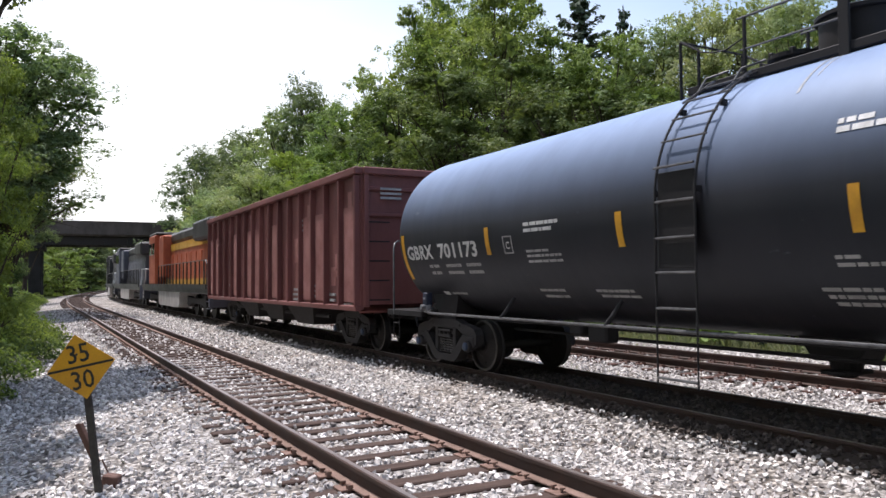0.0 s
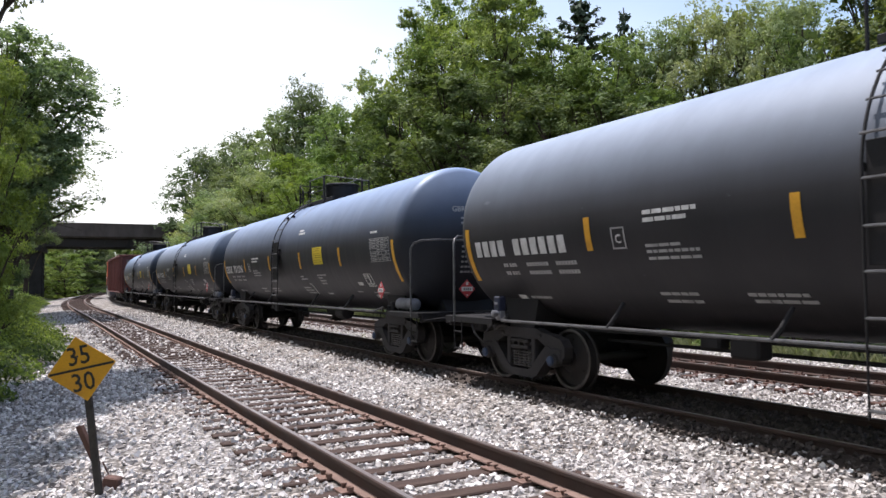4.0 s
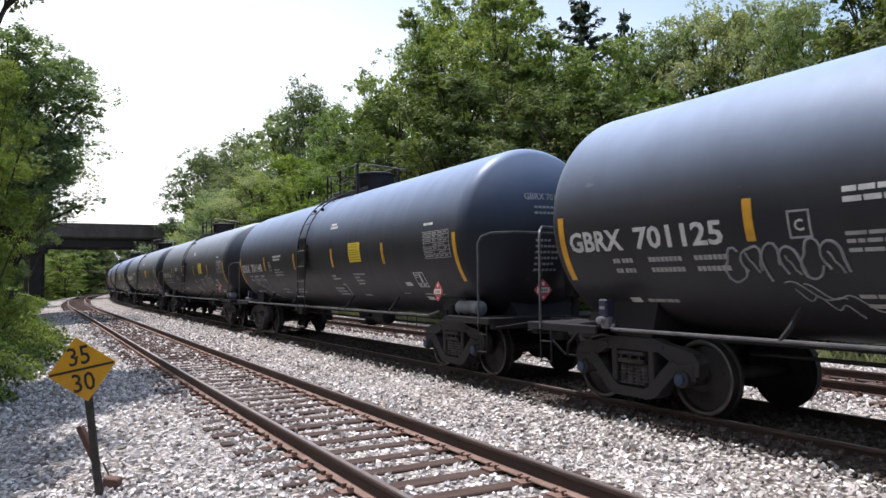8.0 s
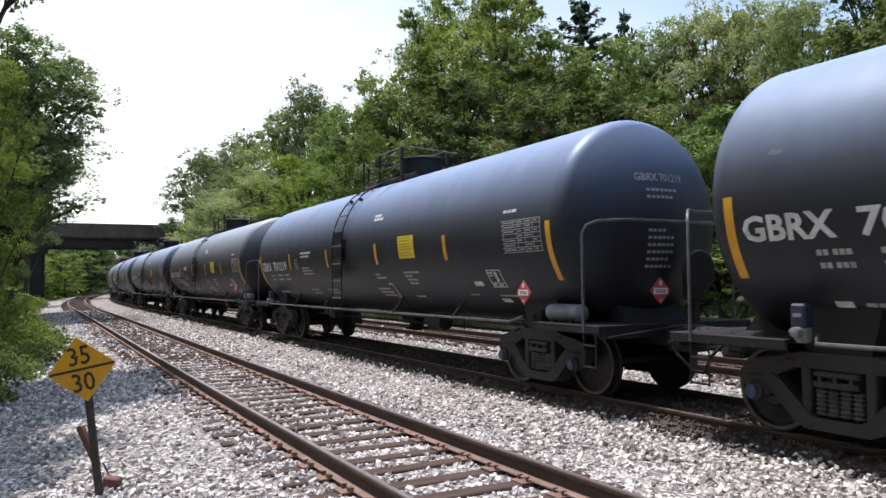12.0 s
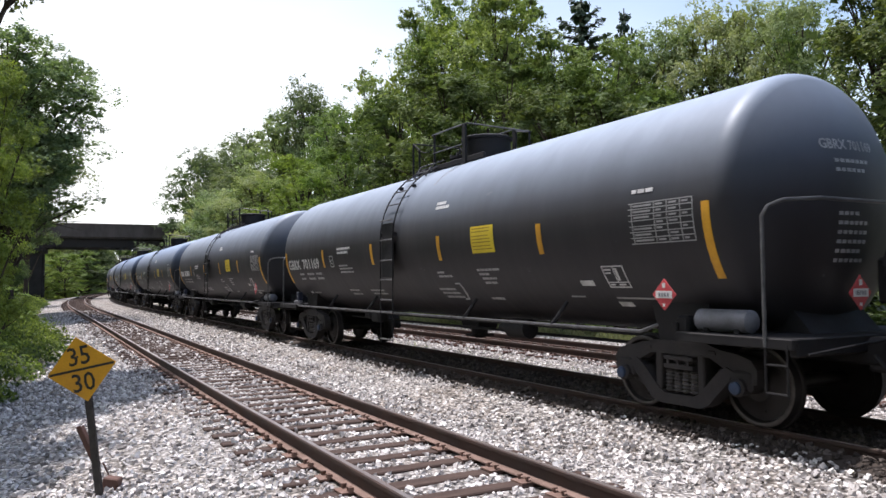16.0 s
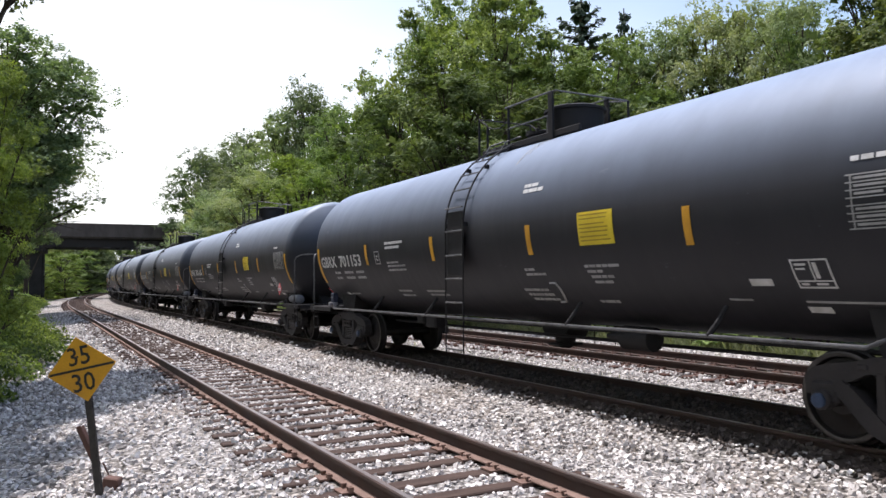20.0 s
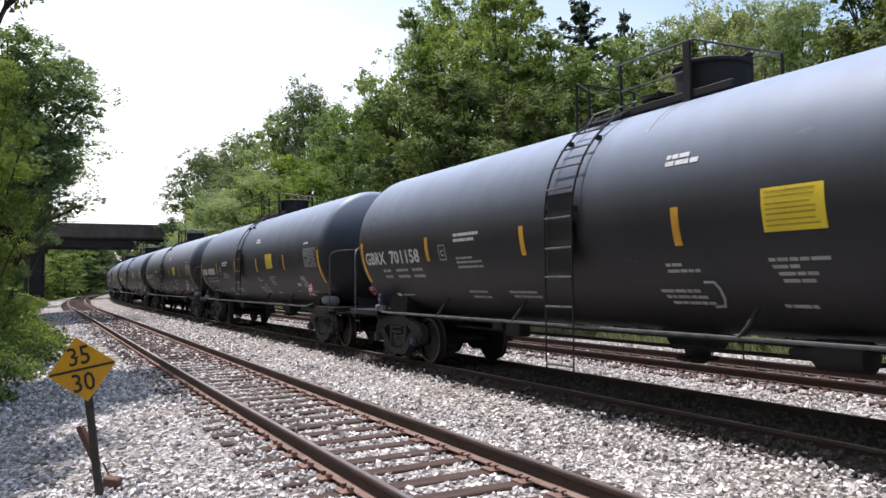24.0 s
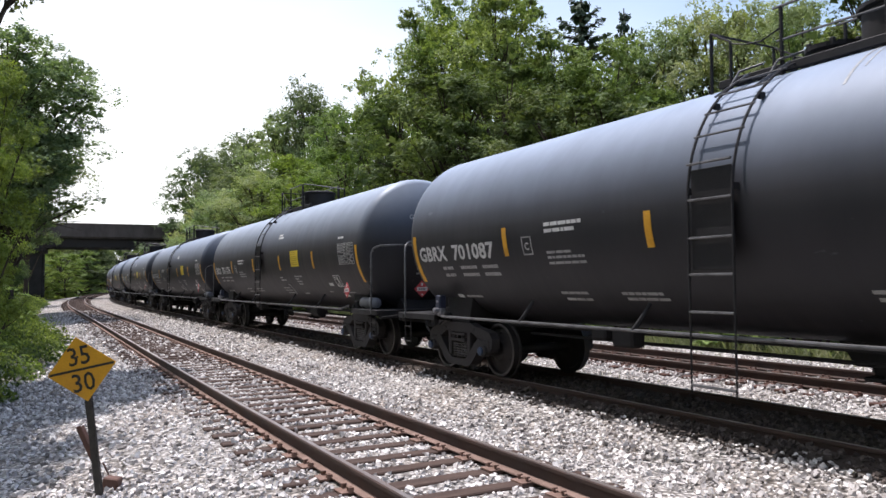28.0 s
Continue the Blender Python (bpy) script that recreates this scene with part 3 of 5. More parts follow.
def patch(form, x0, x1, z0, z1, lift=0.006, n=6):
    """A thin plate that follows the shell between two heights."""
    p0, p1 = phi_of(z0), phi_of(z1)
    vs, fs = [], []
    for i in range(n + 1):
        p = p0 + (p1 - p0) * i / n
        vs += [shell(x0, p, 0.001), shell(x1, p, 0.001), shell(x0, p, lift), shell(x1, p, lift)]
    for i in range(n):
        a, b = 4 * i, 4 * i + 4
        fs += [(a + 2, a + 3, b + 3, b + 2), (a, a + 2, b + 2, b), (a + 1, b + 1, b + 3, a + 3)]
    fs += [(0, 1, 3, 2), (4 * n, 4 * n + 2, 4 * n + 3, 4 * n + 1)]
    return form.add(vs, fs)


def dashes(form, x0, x1, z, rng, h=0.034):
    """One unreadable line of stencilled writing as a row of short bars."""
    x = x0
    while x > x1 + 0.05:
        w = min(rng.uniform(0.06, 0.20), x - x1)
        patch(form, x, x - w, z - h / 2, z + h / 2, n=1)
        x -= w + 0.022
    return form


def letters(text, size, weight=0.0):
    """The outlines of a text as flat mesh: points and faces."""
    cu = bpy.data.curves.new("letters", "FONT")
    cu.body, cu.size, cu.offset, cu.resolution_u = text, size, weight, 2
    ob = bpy.data.objects.new("letters", cu)
    scene.collection.objects.link(ob)
    me = ob.evaluated_get(bpy.context.evaluated_depsgraph_get()).to_mesh()
    bm = bmesh.new()
    bm.from_mesh(me)
    vs = [v.co.copy() for v in bm.verts]
    bm.verts.index_update()
    fs = [tuple(v.index for v in f.verts) for f in bm.faces]
    bm.free()
    ob.evaluated_get(bpy.context.evaluated_depsgraph_get()).to_mesh_clear()
    bpy.data.objects.remove(ob)
    bpy.data.curves.remove(cu)
    return vs, fs


def thick(vs, fs, place):
    """Letters as thin raised paint: place(u, v, lift) gives the point."""
    f = Form()
    f.add([place(v.x, v.y, 0.006) for v in vs], fs)
    return f


def truck_form(parent, x):
    """One two-axle truck under a car."""
    tr = part("truck", Form().box((0, 0, 0.60), (0.36, 2.0, 0.30), ch=0.03).lathe([(0.72, 0.22), (0.86, 0.22)], 16, "z"), TRUCK, parent, "grimy cast-steel freight truck", at=pose(x, 0, 0))
    for y in (-1.0, 1.0):
        f = Form()
        # top chord with its end jaws, bottom chord, columns and diagonals round the two windows
        f.prism([(-1.09, 0.50), (-1.10, 0.66), (-1.02, 0.76), (-0.84, 0.81), (-0.60, 0.84), (-0.40, 0.90), (0.40, 0.90), (0.60, 0.84), (0.84, 0.81), (1.02, 0.76), (1.10, 0.66), (1.09, 0.50),
                 (1.03, 0.50), (1.02, 0.60), (0.95, 0.645), (0.83, 0.645), (0.76, 0.60), (0.66, 0.64), (0.46, 0.74), (-0.46, 0.74), (-0.66, 0.64), (-0.76, 0.60), (-0.83, 0.645), (-0.95, 0.645), (-1.02, 0.60), (-1.03, 0.50)], y - 0.08, y + 0.08)
        f.prism([(-0.80, 0.62), (-0.70, 0.66), (-0.58, 0.58), (-0.30, 0.31), (-0.22, 0.27), (0.22, 0.27), (0.30, 0.31), (0.58, 0.58), (0.70, 0.66), (0.80, 0.62), (0.74, 0.50), (0.44, 0.20), (0.32, 0.15), (-0.32, 0.15), (-0.44, 0.20), (-0.74, 0.50)], y - 0.10, y + 0.10)
        f.prism([(-0.78, 0.50), (-0.72, 0.62), (-0.62, 0.64), (-0.66, 0.48)], y - 0.09, y + 0.09)
        f.prism([(0.78, 0.50), (0.66, 0.48), (0.62, 0.64), (0.72, 0.62)], y - 0.09, y + 0.09)
        for cx in (-0.33, 0.33):
            f.box((cx, y, 0.54), (0.10, 0.17, 0.46), ch=0.015)
        for cx in (-0.50, 0.50):
            f.box((cx, y * 1.08, 0.80), (0.10, 0.03, 0.05), ch=0.008)
        part("side_frame", f, TRUCK, tr)
        f = Form().box((0, y * 1.03, 0.60), (0.46, 0.16, 0.06), ch=0.01).box((0, y * 1.03, 0.70), (0.46, 0.16, 0.05), ch=0.01).box((0, y * 0.98, 0.67), (0.46, 0.12, 0.20))
        for cx in (-0.16, 0, 0.16):
            f.box((cx, y * 1.03, 0.65), (0.03, 0.16, 0.08))
        part("bolster_end", f, TRUCK, tr)
        f = Form()
        for cx in (-0.19, -0.065, 0.065, 0.19):
            f.lathe([(0.29 + 0.022 * i, 0.066 if i % 2 else 0.040) for i in range(13)], 10, "z", (cx, y * 1.02, 0))
        part("spring_nest", f, SPRING, tr)
        for cx in (-0.89, 0.89):
            f = Form().box((cx, y, 0.53), (0.30, 0.20, 0.22), ch=0.03)
            f.lathe([(-0.02, 0.10), (0.09, 0.10), (0.11, 0.07)], 14, "y", (cx, y * 1.06, 0.457) if y > 0 else (cx, y * 1.06 - 0.09, 0.457))
            part("bearing", f, TRUCK, tr)
    for cx in (-0.89, 0.89):
        part("bearing_cap", Form().lathe([(0, 0.072), (0.035, 0.072), (0.045, 0.05)], 14, "y", (cx, 1.16, 0.457)), BLUE, tr, "blue bearing cap")
    for y in (-0.75, 0.75):
        for cx in (-0.36, 0.36):
            part("brake_shoe", Form().box((cx, y, 0.42), (0.08, 0.12, 0.34), ch=0.02), TRUCK, tr)
    for cx in (-0.89, 0.89):
        f = Form().tube([(0, -1.0, 0), (0, 1.0, 0)], 0.085, 12)
        for y in (-1, 1):
            prof = [(0.66, 0.12), (0.66, 0.17), (0.70, 0.24), (0.685, 0.38), (0.66, 0.40), (0.66, 0.488), (0.69, 0.482), (0.70, 0.459), (0.80, 0.452), (0.80, 0.40), (0.75, 0.38),
                    (0.76, 0.24), (0.82, 0.17), (0.82, 0.12)]
            f.lathe([(a * y, r) for a, r in prof], 32, "y")
            f.slot = 1
            f.lathe([(0.801 * y, 0.405), (0.803 * y, 0.408), (0.803 * y, 0.446), (0.799 * y, 0.4515)], 32, "y", cap=False)
            f.slot = 0
        for a in (0, 120, 240):
            f.box((0.29 * cos(radians(a)), 0.757, 0.29 * sin(radians(a))), (0.03, 0.03, 0.03))
        part("wheelset", f, [WHEEL, RIM], tr, smooth=40, at=pose(cx, 0, 0.457))
    return tr


def coupler(parent, x, sgn):
    f = Form().box((x - sgn * 0.25, 0, 0.86), (0.7, 0.16, 0.2), ch=0.02).box((x, 0.02, 0.86), (0.26, 0.28, 0.3), ch=0.05).box((x + sgn * 0.08, -0.1, 0.86), (0.16, 0.1, 0.24), ch=0.03)
    part("coupler", f, TRUCK, parent)
    part("air_hose", Form().tube([(x - sgn * 0.35, 0.35, 0.85), (x - sgn * 0.15, 0.4, 0.65), (x + sgn * 0.02, 0.3, 0.45), (x + sgn * 0.12, 0.12, 0.42)], 0.022, 6), FITTING, parent)


KNUCKLE, DISH = 0.30, 2.35
HEAD_DEEP = DISH - sqrt((DISH - KNUCKLE) ** 2 - (R - KNUCKLE) ** 2)


def head_bulge(r):
    """How far a dished head stands out at the share r of its radius: a shallow dome with a tight knuckle round it."""
    y = min(1.0, r) * R
    turn = (R - KNUCKLE) / (DISH - KNUCKLE)
    if y < DISH * turn:
        return sqrt(DISH * DISH - y * y) - (DISH - HEAD_DEEP)
    return sqrt(max(0.0, KNUCKLE ** 2 - (y - R + KNUCKLE) ** 2))


def head_rings():
    """Radii of the rings of a head, from the middle out, close together round the knuckle."""
    flat = [0.02, 0.25, 0.5, 0.75, 1.0, 1.2]
    edge = DISH * (R - KNUCKLE) / (DISH - KNUCKLE)
    a0 = math.asin((edge - R + KNUCKLE) / KNUCKLE)
    return flat + [edge] + [R - KNUCKLE + KNUCKLE * sin(a0 + (pi / 2 - a0) * k / 8) for k in range(1, 9)]


def build_tank_car():
    rng = random.Random(11)
    car = thing("tank_car", "black unlabelled prototype", "rail car")
    n = 72
    prof = []
    for r in head_rings():
        prof.append((-7.62 - head_bulge(r / R), r))
    for x in (-7.58, -4.5, -1.5, 1.5, 4.5, 7.58):
        prof.append((x, R))
    for r in reversed(head_rings()):
        prof.append((7.62 + head_bulge(r / R), r))
    part("tank", Form().lathe(prof, n, "x", (0, 0, ZC)), TANK, car, "glossy black cylindrical tank, its crown paled by dust and painted sky sheen", smooth=50)
    # pale runs below the valve housing
    part("drip_streak", patch(Form(), -0.72, -0.75, 3.45, 3.90, 0.004, n=8), GRAFFITI, car, "pale drip streak")
    part("drip_streak", patch(Form(), -0.84, -0.855, 3.62, 3.90, 0.004, n=6), SMALL_LETTER, car, "pale drip streak")
    # reflective strips
    for i in range(6):
        x = (7.56, 4.55, 1.51, -1.51, -4.54, -7.58)[i]
        z0, z1 = (1.64, 2.47) if i in (0, 5) else (2.01, 2.44)
        part("reflective_strip", patch(Form(), x + 0.055, x - 0.055, z0, z1, n=10), YELLOW, car, "orange-yellow reflective strip")
    part("warning_panel", patch(Form(), -2.66, -3.34, 2.09, 2.52, 0.008, n=6), PLACARD, car, "yellow warning panel")
    f = Form()
    for z in (2.48, 2.43, 2.36, 2.31, 2.26, 2.20, 2.15):
        patch(f, -2.70, -3.30 + rng.uniform(0, 0.12), z - 0.009, z + 0.009, 0.011, n=1)
    part("panel_writing", f, PANEL_INK, car, "faint unreadable lines on the panel")
    # stencils
    f = Form()
    for z in (1.87, 1.75):
        for x0, n in ((6.66, 2), (6.50, 3), (6.05, 8), (5.35, 7)):
            for c in range(n):
                patch(f, x0 - c * 0.066, x0 - c * 0.066 - 0.05, z - 0.026, z + 0.026, n=1)
    part("stencil_block", f, SMALL_LETTER, car, "two unreadable rows of stencilled weights")
    part("stencil_block", dashes(dashes(Form(), 3.53, 2.7, 2.42, rng, 0.05), 3.53, 2.85, 2.33, rng, 0.05), LETTER, car)
    part("stencil_block", dashes(dashes(dashes(Form(), 3.55, 3.0, 2.03, rng), 3.55, 2.75, 1.96, rng), 3.55, 2.75, 1.88, rng), SMALL_LETTER, car)
    part("stencil_block", dashes(dashes(Form(), 3.63, 3.05, 1.46, rng), 3.6, 3.05, 1.37, rng), SMALL_LETTER, car)
    part("stencil_block", dashes(dashes(Form(), 2.37, 1.65, 1.46, rng), 2.33, 1.55, 1.39, rng), SMALL_LETTER, car)
    part("stencil_block", dashes(dashes(Form(), -1.32, -1.66, 3.03, rng, 0.05), -1.32, -1.84, 2.95, rng, 0.055), LETTER, car)
    part("stencil_block", dashes(dashes(Form(), -1.22, -1.5, 1.80, rng), -1.22, -1.70, 1.73, rng), SMALL_LETTER, car)
    part("stencil_block", dashes(dashes(dashes(Form(), -0.95, -1.58, 1.50, rng), -0.98, -1.63, 1.43, rng), -1.02, -1.66, 1.36, rng), SMALL_LETTER, car)
    part("stencil_block", dashes(dashes(dashes(dashes(Form(), -2.62, -3.33, 1.82, rng), -2.64, -3.0, 1.75, rng), -2.68, -3.12, 1.68, rng), -2.70, -3.1, 1.61, rng), SMALL_LETTER, car)
    part("stencil_block", dashes(Form(), -2.54, -2.92, 1.35, rng), SMALL_LETTER, car)
    part("stencil_block", dashes(Form(), 6.4, 5.9, 1.38, rng), SMALL_LETTER, car)
    part("white_tag", patch(Form(), 6.70, 6.52, 1.34, 1.41, n=1), LETTER, car)
    part("white_tag", patch(Form(), -5.15, -5.42, 1.56, 1.63, n=1), LETTER, car)
    part("white_tag", patch(Form(), -5.65, -5.9, 1.29, 1.35, n=1), LETTER, car)
    part("stencil_line", patch(Form(), -4.75, -5.05, 1.40, 1.42, n=1), SMALL_LETTER, car)
    part("stencil_line", patch(Form(), -5.68, -6.5, 1.39, 1.41, n=1), SMALL_LETTER, car)
    part("stencil_line", Form().tube([shell(-1.68, phi_of(z), 0.004) + Vector((dx, 0, 0)) for z, dx in ((1.60, 0), (1.60, -0.14), (1.53, -0.17), (1.42, -0.15), (1.33, -0.08), (1.32, 0.06))], 0.02, 4), SMALL_LETTER, car)
    # the letter in its square
    f = Form()
    for x0, x1, z0, z1 in ((4.11, 3.87, 2.26, 2.28), (4.11, 3.87, 2.01, 2.03), (4.11, 4.09, 2.01, 2.28), (3.89, 3.87, 2.01, 2.28)):
        patch(f, x0, x1, z0, z1, n=2)
    part("class_frame", f, SMALL_LETTER, car)
    vs, fs = letters("C", 0.15, 0.004)
    part("class_letter", thick(vs, fs, lambda u, v, lift: shell(4.045 - u, phi_of(2.085 + v), lift)), LETTER, car)
    # data table near the trailing end
    f = Form()
    for i in range(8):
        patch(f, -6.40, -7.40, 2.06 + 0.068 * i - 0.006, 2.06 + 0.068 * i + 0.006, n=1)
    for x in (-6.45, -6.82, -7.02, -7.22, -7.40):
        patch(f, x + 0.006, x - 0.006, 2.06, 2.536, n=3)
    for i in range(7):
        for x0, x1 in ((-6.48, -6.78), (-6.85, -6.98), (-7.05, -7.18), (-7.25, -7.37)):
            if rng.random() < 0.85:
                patch(f, x0, x1 + rng.uniform(0, 0.06), 2.085 + 0.068 * i, 2.107 + 0.068 * i, n=1)
    part("data_table", f, SMALL_LETTER, car, "white stencilled table with unreadable entries")
    part("stencil_block", dashes(Form(), -6.45, -6.8, 2.68, rng, 0.045), LETTER, car)
    f = Form()
    for x0, x1, z0, z1 in ((-5.7, -6.1, 1.80, 1.815), (-5.7, -6.1, 1.535, 1.55), (-5.7, -6.1, 1.60, 1.61), (-5.7, -5.715, 1.535, 1.815), (-6.085, -6.1, 1.535, 1.815), (-5.9, -5.912, 1.6, 1.815)):
        patch(f, x0, x1, z0, z1, n=2)
    for x0, x1, z0, z1 in ((-5.74, -5.86, 1.755, 1.775), (-5.74, -5.84, 1.715, 1.73), (-5.93, -5.97, 1.63, 1.78), (-5.74, -5.82, 1.565, 1.585), (-5.90, -6.02, 1.565, 1.585)):
        patch(f, x0, x1, z0, z1, n=1)
    part("inspection_stencil", f, LETTER, car)
    # lower side rail and its brackets
    part("side_rail", Form().tube([(6.75, 1.30, 1.10), (6.66, 1.46, 1.02), (-6.5, 1.46, 1.02), (-6.62, 1.30, 1.10)], 0.022, 8), PIPE, car, "bright scuffed steel side rail", smooth=40)
    part("side_rail", Form().tube([(6.75, -1.30, 1.10), (6.66, -1.46, 1.02), (-6.5, -1.46, 1.02), (-6.62, -1.30, 1.10)], 0.022, 8), PIPE, car, "bright scuffed steel side rail", smooth=40)
    for x in (4.25, 1.85, -2.3, -4.75):
        part("rail_bracket", Form().tube([(x, 1.46, 1.02), (x - 0.06, 1.40, 1.14), (x - 0.10, 1.27, 1.34)], [0.034, 0.03, 0.026], 6), FITTING, car)
        part("rail_bracket", Form().tube([(x, -1.46, 1.02), (x - 0.1, -1.30, 1.30), (x - 0.14, -1.16, 1.47)], 0.03, 6), FITTING, car)
    # ladder over the crown of the tank and down to the step
    for sg in (1, -1):
        for x in (0.80, 0.21):
            pts = [Vector((x, sg * (R + 0.085) * cos(radians(a)), ZC + (R + 0.085) * sin(radians(a)))) for a in range(78, -1, -6)]
            pts += [Vector((x, sg * (R + 0.085), z)) for z in (2.0, 1.5, 1.0, 0.42)]
            part("ladder_rail", Form().tube(pts, [0.016] * (len(pts) - 3) + [0.014, 0.012, 0.011], 6), FITTING, car, smooth=50)
            for a in (44, 4):
                part("ladder_bracket", Form().box(shell(x, a, 0.04) if sg > 0 else Vector((1, -1, 1)) * shell(x, a, 0.04), (0.04, 0.08, 0.07)), FITTING, car)
        for a in (74, 62, 50, 38, 26.5):
            y, z = sg * (R + 0.085) * cos(radians(a)), ZC + (R + 0.085) * sin(radians(a))
            part("rung", Form().tube([(0.84, y, z), (0.18, y, z)], 0.014, 6), PIPE, car)
        for z in (2.87, 2.48, 2.07, 1.68, 1.28, 0.50):
            part("rung", Form().tube([(0.80, sg * (R + 0.085), z), (0.22, sg * (R + 0.085), z)], 0.016, 6), PIPE, car)
    part("ladder_shield", Form().box((0.505, R + 0.055, 2.27), (0.54, 0.012, 1.08), ch=0.003), FITTING, car, "black plate behind the ladder")
    # top platform, housing and railings
    for y in (-0.55, 0.55):
        part("platform_edge", Form().box((-0.15, y, 3.97), (2.8, 0.05, 0.10), ch=0.01), FITTING, car)
    f = Form()
    for i in range(17):
        f.box((1.18 - i * 0.145, 0, 4.0), (0.05, 1.05, 0.03))
    tagged(part("platform_grating", f, FITTING, car, "black grated crown platform"), kind="stuff")
    for sg in (1, -1):
        for x in (0.95, 0.42):
            part("platform_stay", Form().tube([(x - 0.14, sg * 0.55, 4.02), (x, sg * 0.98, 3.72)], 0.016, 5), PIPE, car)
    f = Form().lathe([(3.9, 0.47), (4.38, 0.47), (4.39, 0.51), (4.43, 0.51), (4.46, 0.44)], 28, "z", (-0.74, 0, 0))
    part("valve_housing", f, FITTING, car, "black cylindrical valve housing", smooth=40)
    f = Form().lathe([(3.9, 0.26), (4.14, 0.26), (4.16, 0.31), (4.21, 0.31), (4.23, 0.23)], 20, "z", (0.12, 0, 0))
    for a in range(6):
        f.box((0.12 + 0.28 * cos(a * pi / 3), 0.28 * sin(a * pi / 3), 4.2), (0.06, 0.06, 0.1), ch=0.01)
    part("manway", f, FITTING, car)
    for sg in (1, -1):
        for x, z, w in ((1.34, 4.63, 0.03), (1.05, 4.45, 0.03), (0.36, 4.66, 0.035), (-0.86, 4.66, 0.12)):
            part("railing_post", Form().box((x, sg * 0.58, (3.86 + z) / 2), (w, 0.04, z - 3.86), ch=0.006), FITTING, car)
        part("railing_bar", Form().tube([(0.46, sg * 0.58, 4.66), (-0.80, sg * 0.58, 4.66), (-0.92, sg * 0.53, 4.67)], 0.017, 6), PIPE, car, "thin sunlit railing bar")
        part("railing_bar", Form().tube([(1.34, sg * 0.58, 4.63), (1.05, sg * 0.58, 4.45)], 0.015, 6), FITTING, car)
        part("railing_bar", Form().tube([(0.42, sg * 0.58, 4.28), (-0.84, sg * 0.58, 4.28)], 0.014, 6), PIPE, car)
        part("safety_chain", Form().tube([(1.05, sg * 0.58, 4.43), (0.83, sg * 0.58, 4.36), (0.63, sg * 0.58, 4.34), (0.36, sg * 0.58, 4.42)], 0.010, 5), FITTING, car)
        part("grab_iron", Form().tube([(0.98, sg * 0.75, 3.80), (0.90, sg * 0.62, 4.05), (0.70, sg * 0.45, 4.12)], 0.016, 5), PIPE, car, "scuffed steel grab iron")
        part("grab_iron", Form().tube([(0.46, sg * 0.75, 3.80), (0.38, sg * 0.62, 4.05), (0.18, sg * 0.45, 4.12)], 0.016, 5), PIPE, car, "scuffed steel grab iron")
    part("railing_bar", Form().tube([(-0.92, 0.53, 4.67), (-1.37, -0.58, 4.52), (-0.92, -0.58, 4.60)], 0.015, 6), PIPE, car, "thin steel railing bar")
    part("railing_post", Form().box((-1.37, -0.58, 4.20), (0.035, 0.035, 0.66), ch=0.006), FITTING, car)
    part("railing_bar", Form().tube([(1.34, -0.58, 4.63), (1.34, 0.58, 4.63)], 0.014, 6), FITTING, car)
    # under-gear
    part("outlet_valve", Form().lathe([(0.52, 0.10), (0.6, 0.16), (0.8, 0.20), (1.02, 0.24)], 16, "z", (-0.4, 0, 0)).box((-0.4, 0, 0.58), (0.3, 0.5, 0.05), ch=0.01), FITTING, car)
    part("skid_guard", Form().prism([(-0.85, 0.98), (-0.65, 0.70), (-0.15, 0.70), (0.05, 0.98)], -0.22, 0.22), FITTING, car)
    part("brake_rod", Form().tube([(-5.5, 0.35, 0.75), (5.5, 0.35, 0.75)], 0.025, 6), FITTING, car)
    part("train_pipe", Form().tube([(-8.3, 0.55, 0.88), (-4, 0.75, 0.93), (4, 0.75, 0.93), (8.3, 0.55, 0.88)], 0.03, 6), FITTING, car)
    part("brake_cylinder", Form().lathe([(-3.3, 0.05), (-3.28, 0.16), (-2.75, 0.16), (-2.72, 0.08), (-2.4, 0.04)], 14, "x", (0, 0.8, 0.86)), FITTING, car, smooth=40)
    part("reservoir_valve", Form().box((2.6, 0.85, 0.86), (0.4, 0.25, 0.25), ch=0.03).box((3.1, 0.85, 0.9), (0.3, 0.2, 0.18), ch=0.03), FITTING, car)
    for sg in (1, -1):
        x0 = 6.72 * sg
        part("saddle", Form().prism([(x0 - 0.45, 1.35), (x0 - 0.32, 0.86), (x0 + 0.32, 0.86), (x0 + 0.45, 1.35)], -1.05, 1.05), FITTING, car)
        part("stub_sill", Form().box((7.45 * sg, 0, 0.865), (2.5, 0.5, 0.26), ch=0.02), FITTING, car)
        part("end_platform", Form().box((7.76 * sg, 0, 1.02), (1.50, 2.85, 0.045), ch=0.01).box((7.76 * sg, 1.40, 0.98), (1.50, 0.05, 0.09), ch=0.01).box((7.76 * sg, -1.40, 0.98), (1.50, 0.05, 0.09), ch=0.01), FITTING, car)
        part("end_sill", Form().box((8.46 * sg, 0, 0.95), (0.10, 2.7, 0.18), ch=0.02), FITTING, car)
        xh = 8.20 * sg
        hoop = [(xh, 1.42, 0.95), (xh, 1.42, 2.26), (xh + 0.04 * sg, 1.38, 2.36), (xh + 0.14 * sg, 1.26, 2.42), (xh + 0.33 * sg, 0.95, 2.43)]
        hoop += [(x, -y, z) for x, y, z in reversed(hoop)]
        part("end_handrail", Form().tube(hoop, 0.02, 7), PIPE, car, "end handrail hoop", smooth=50)
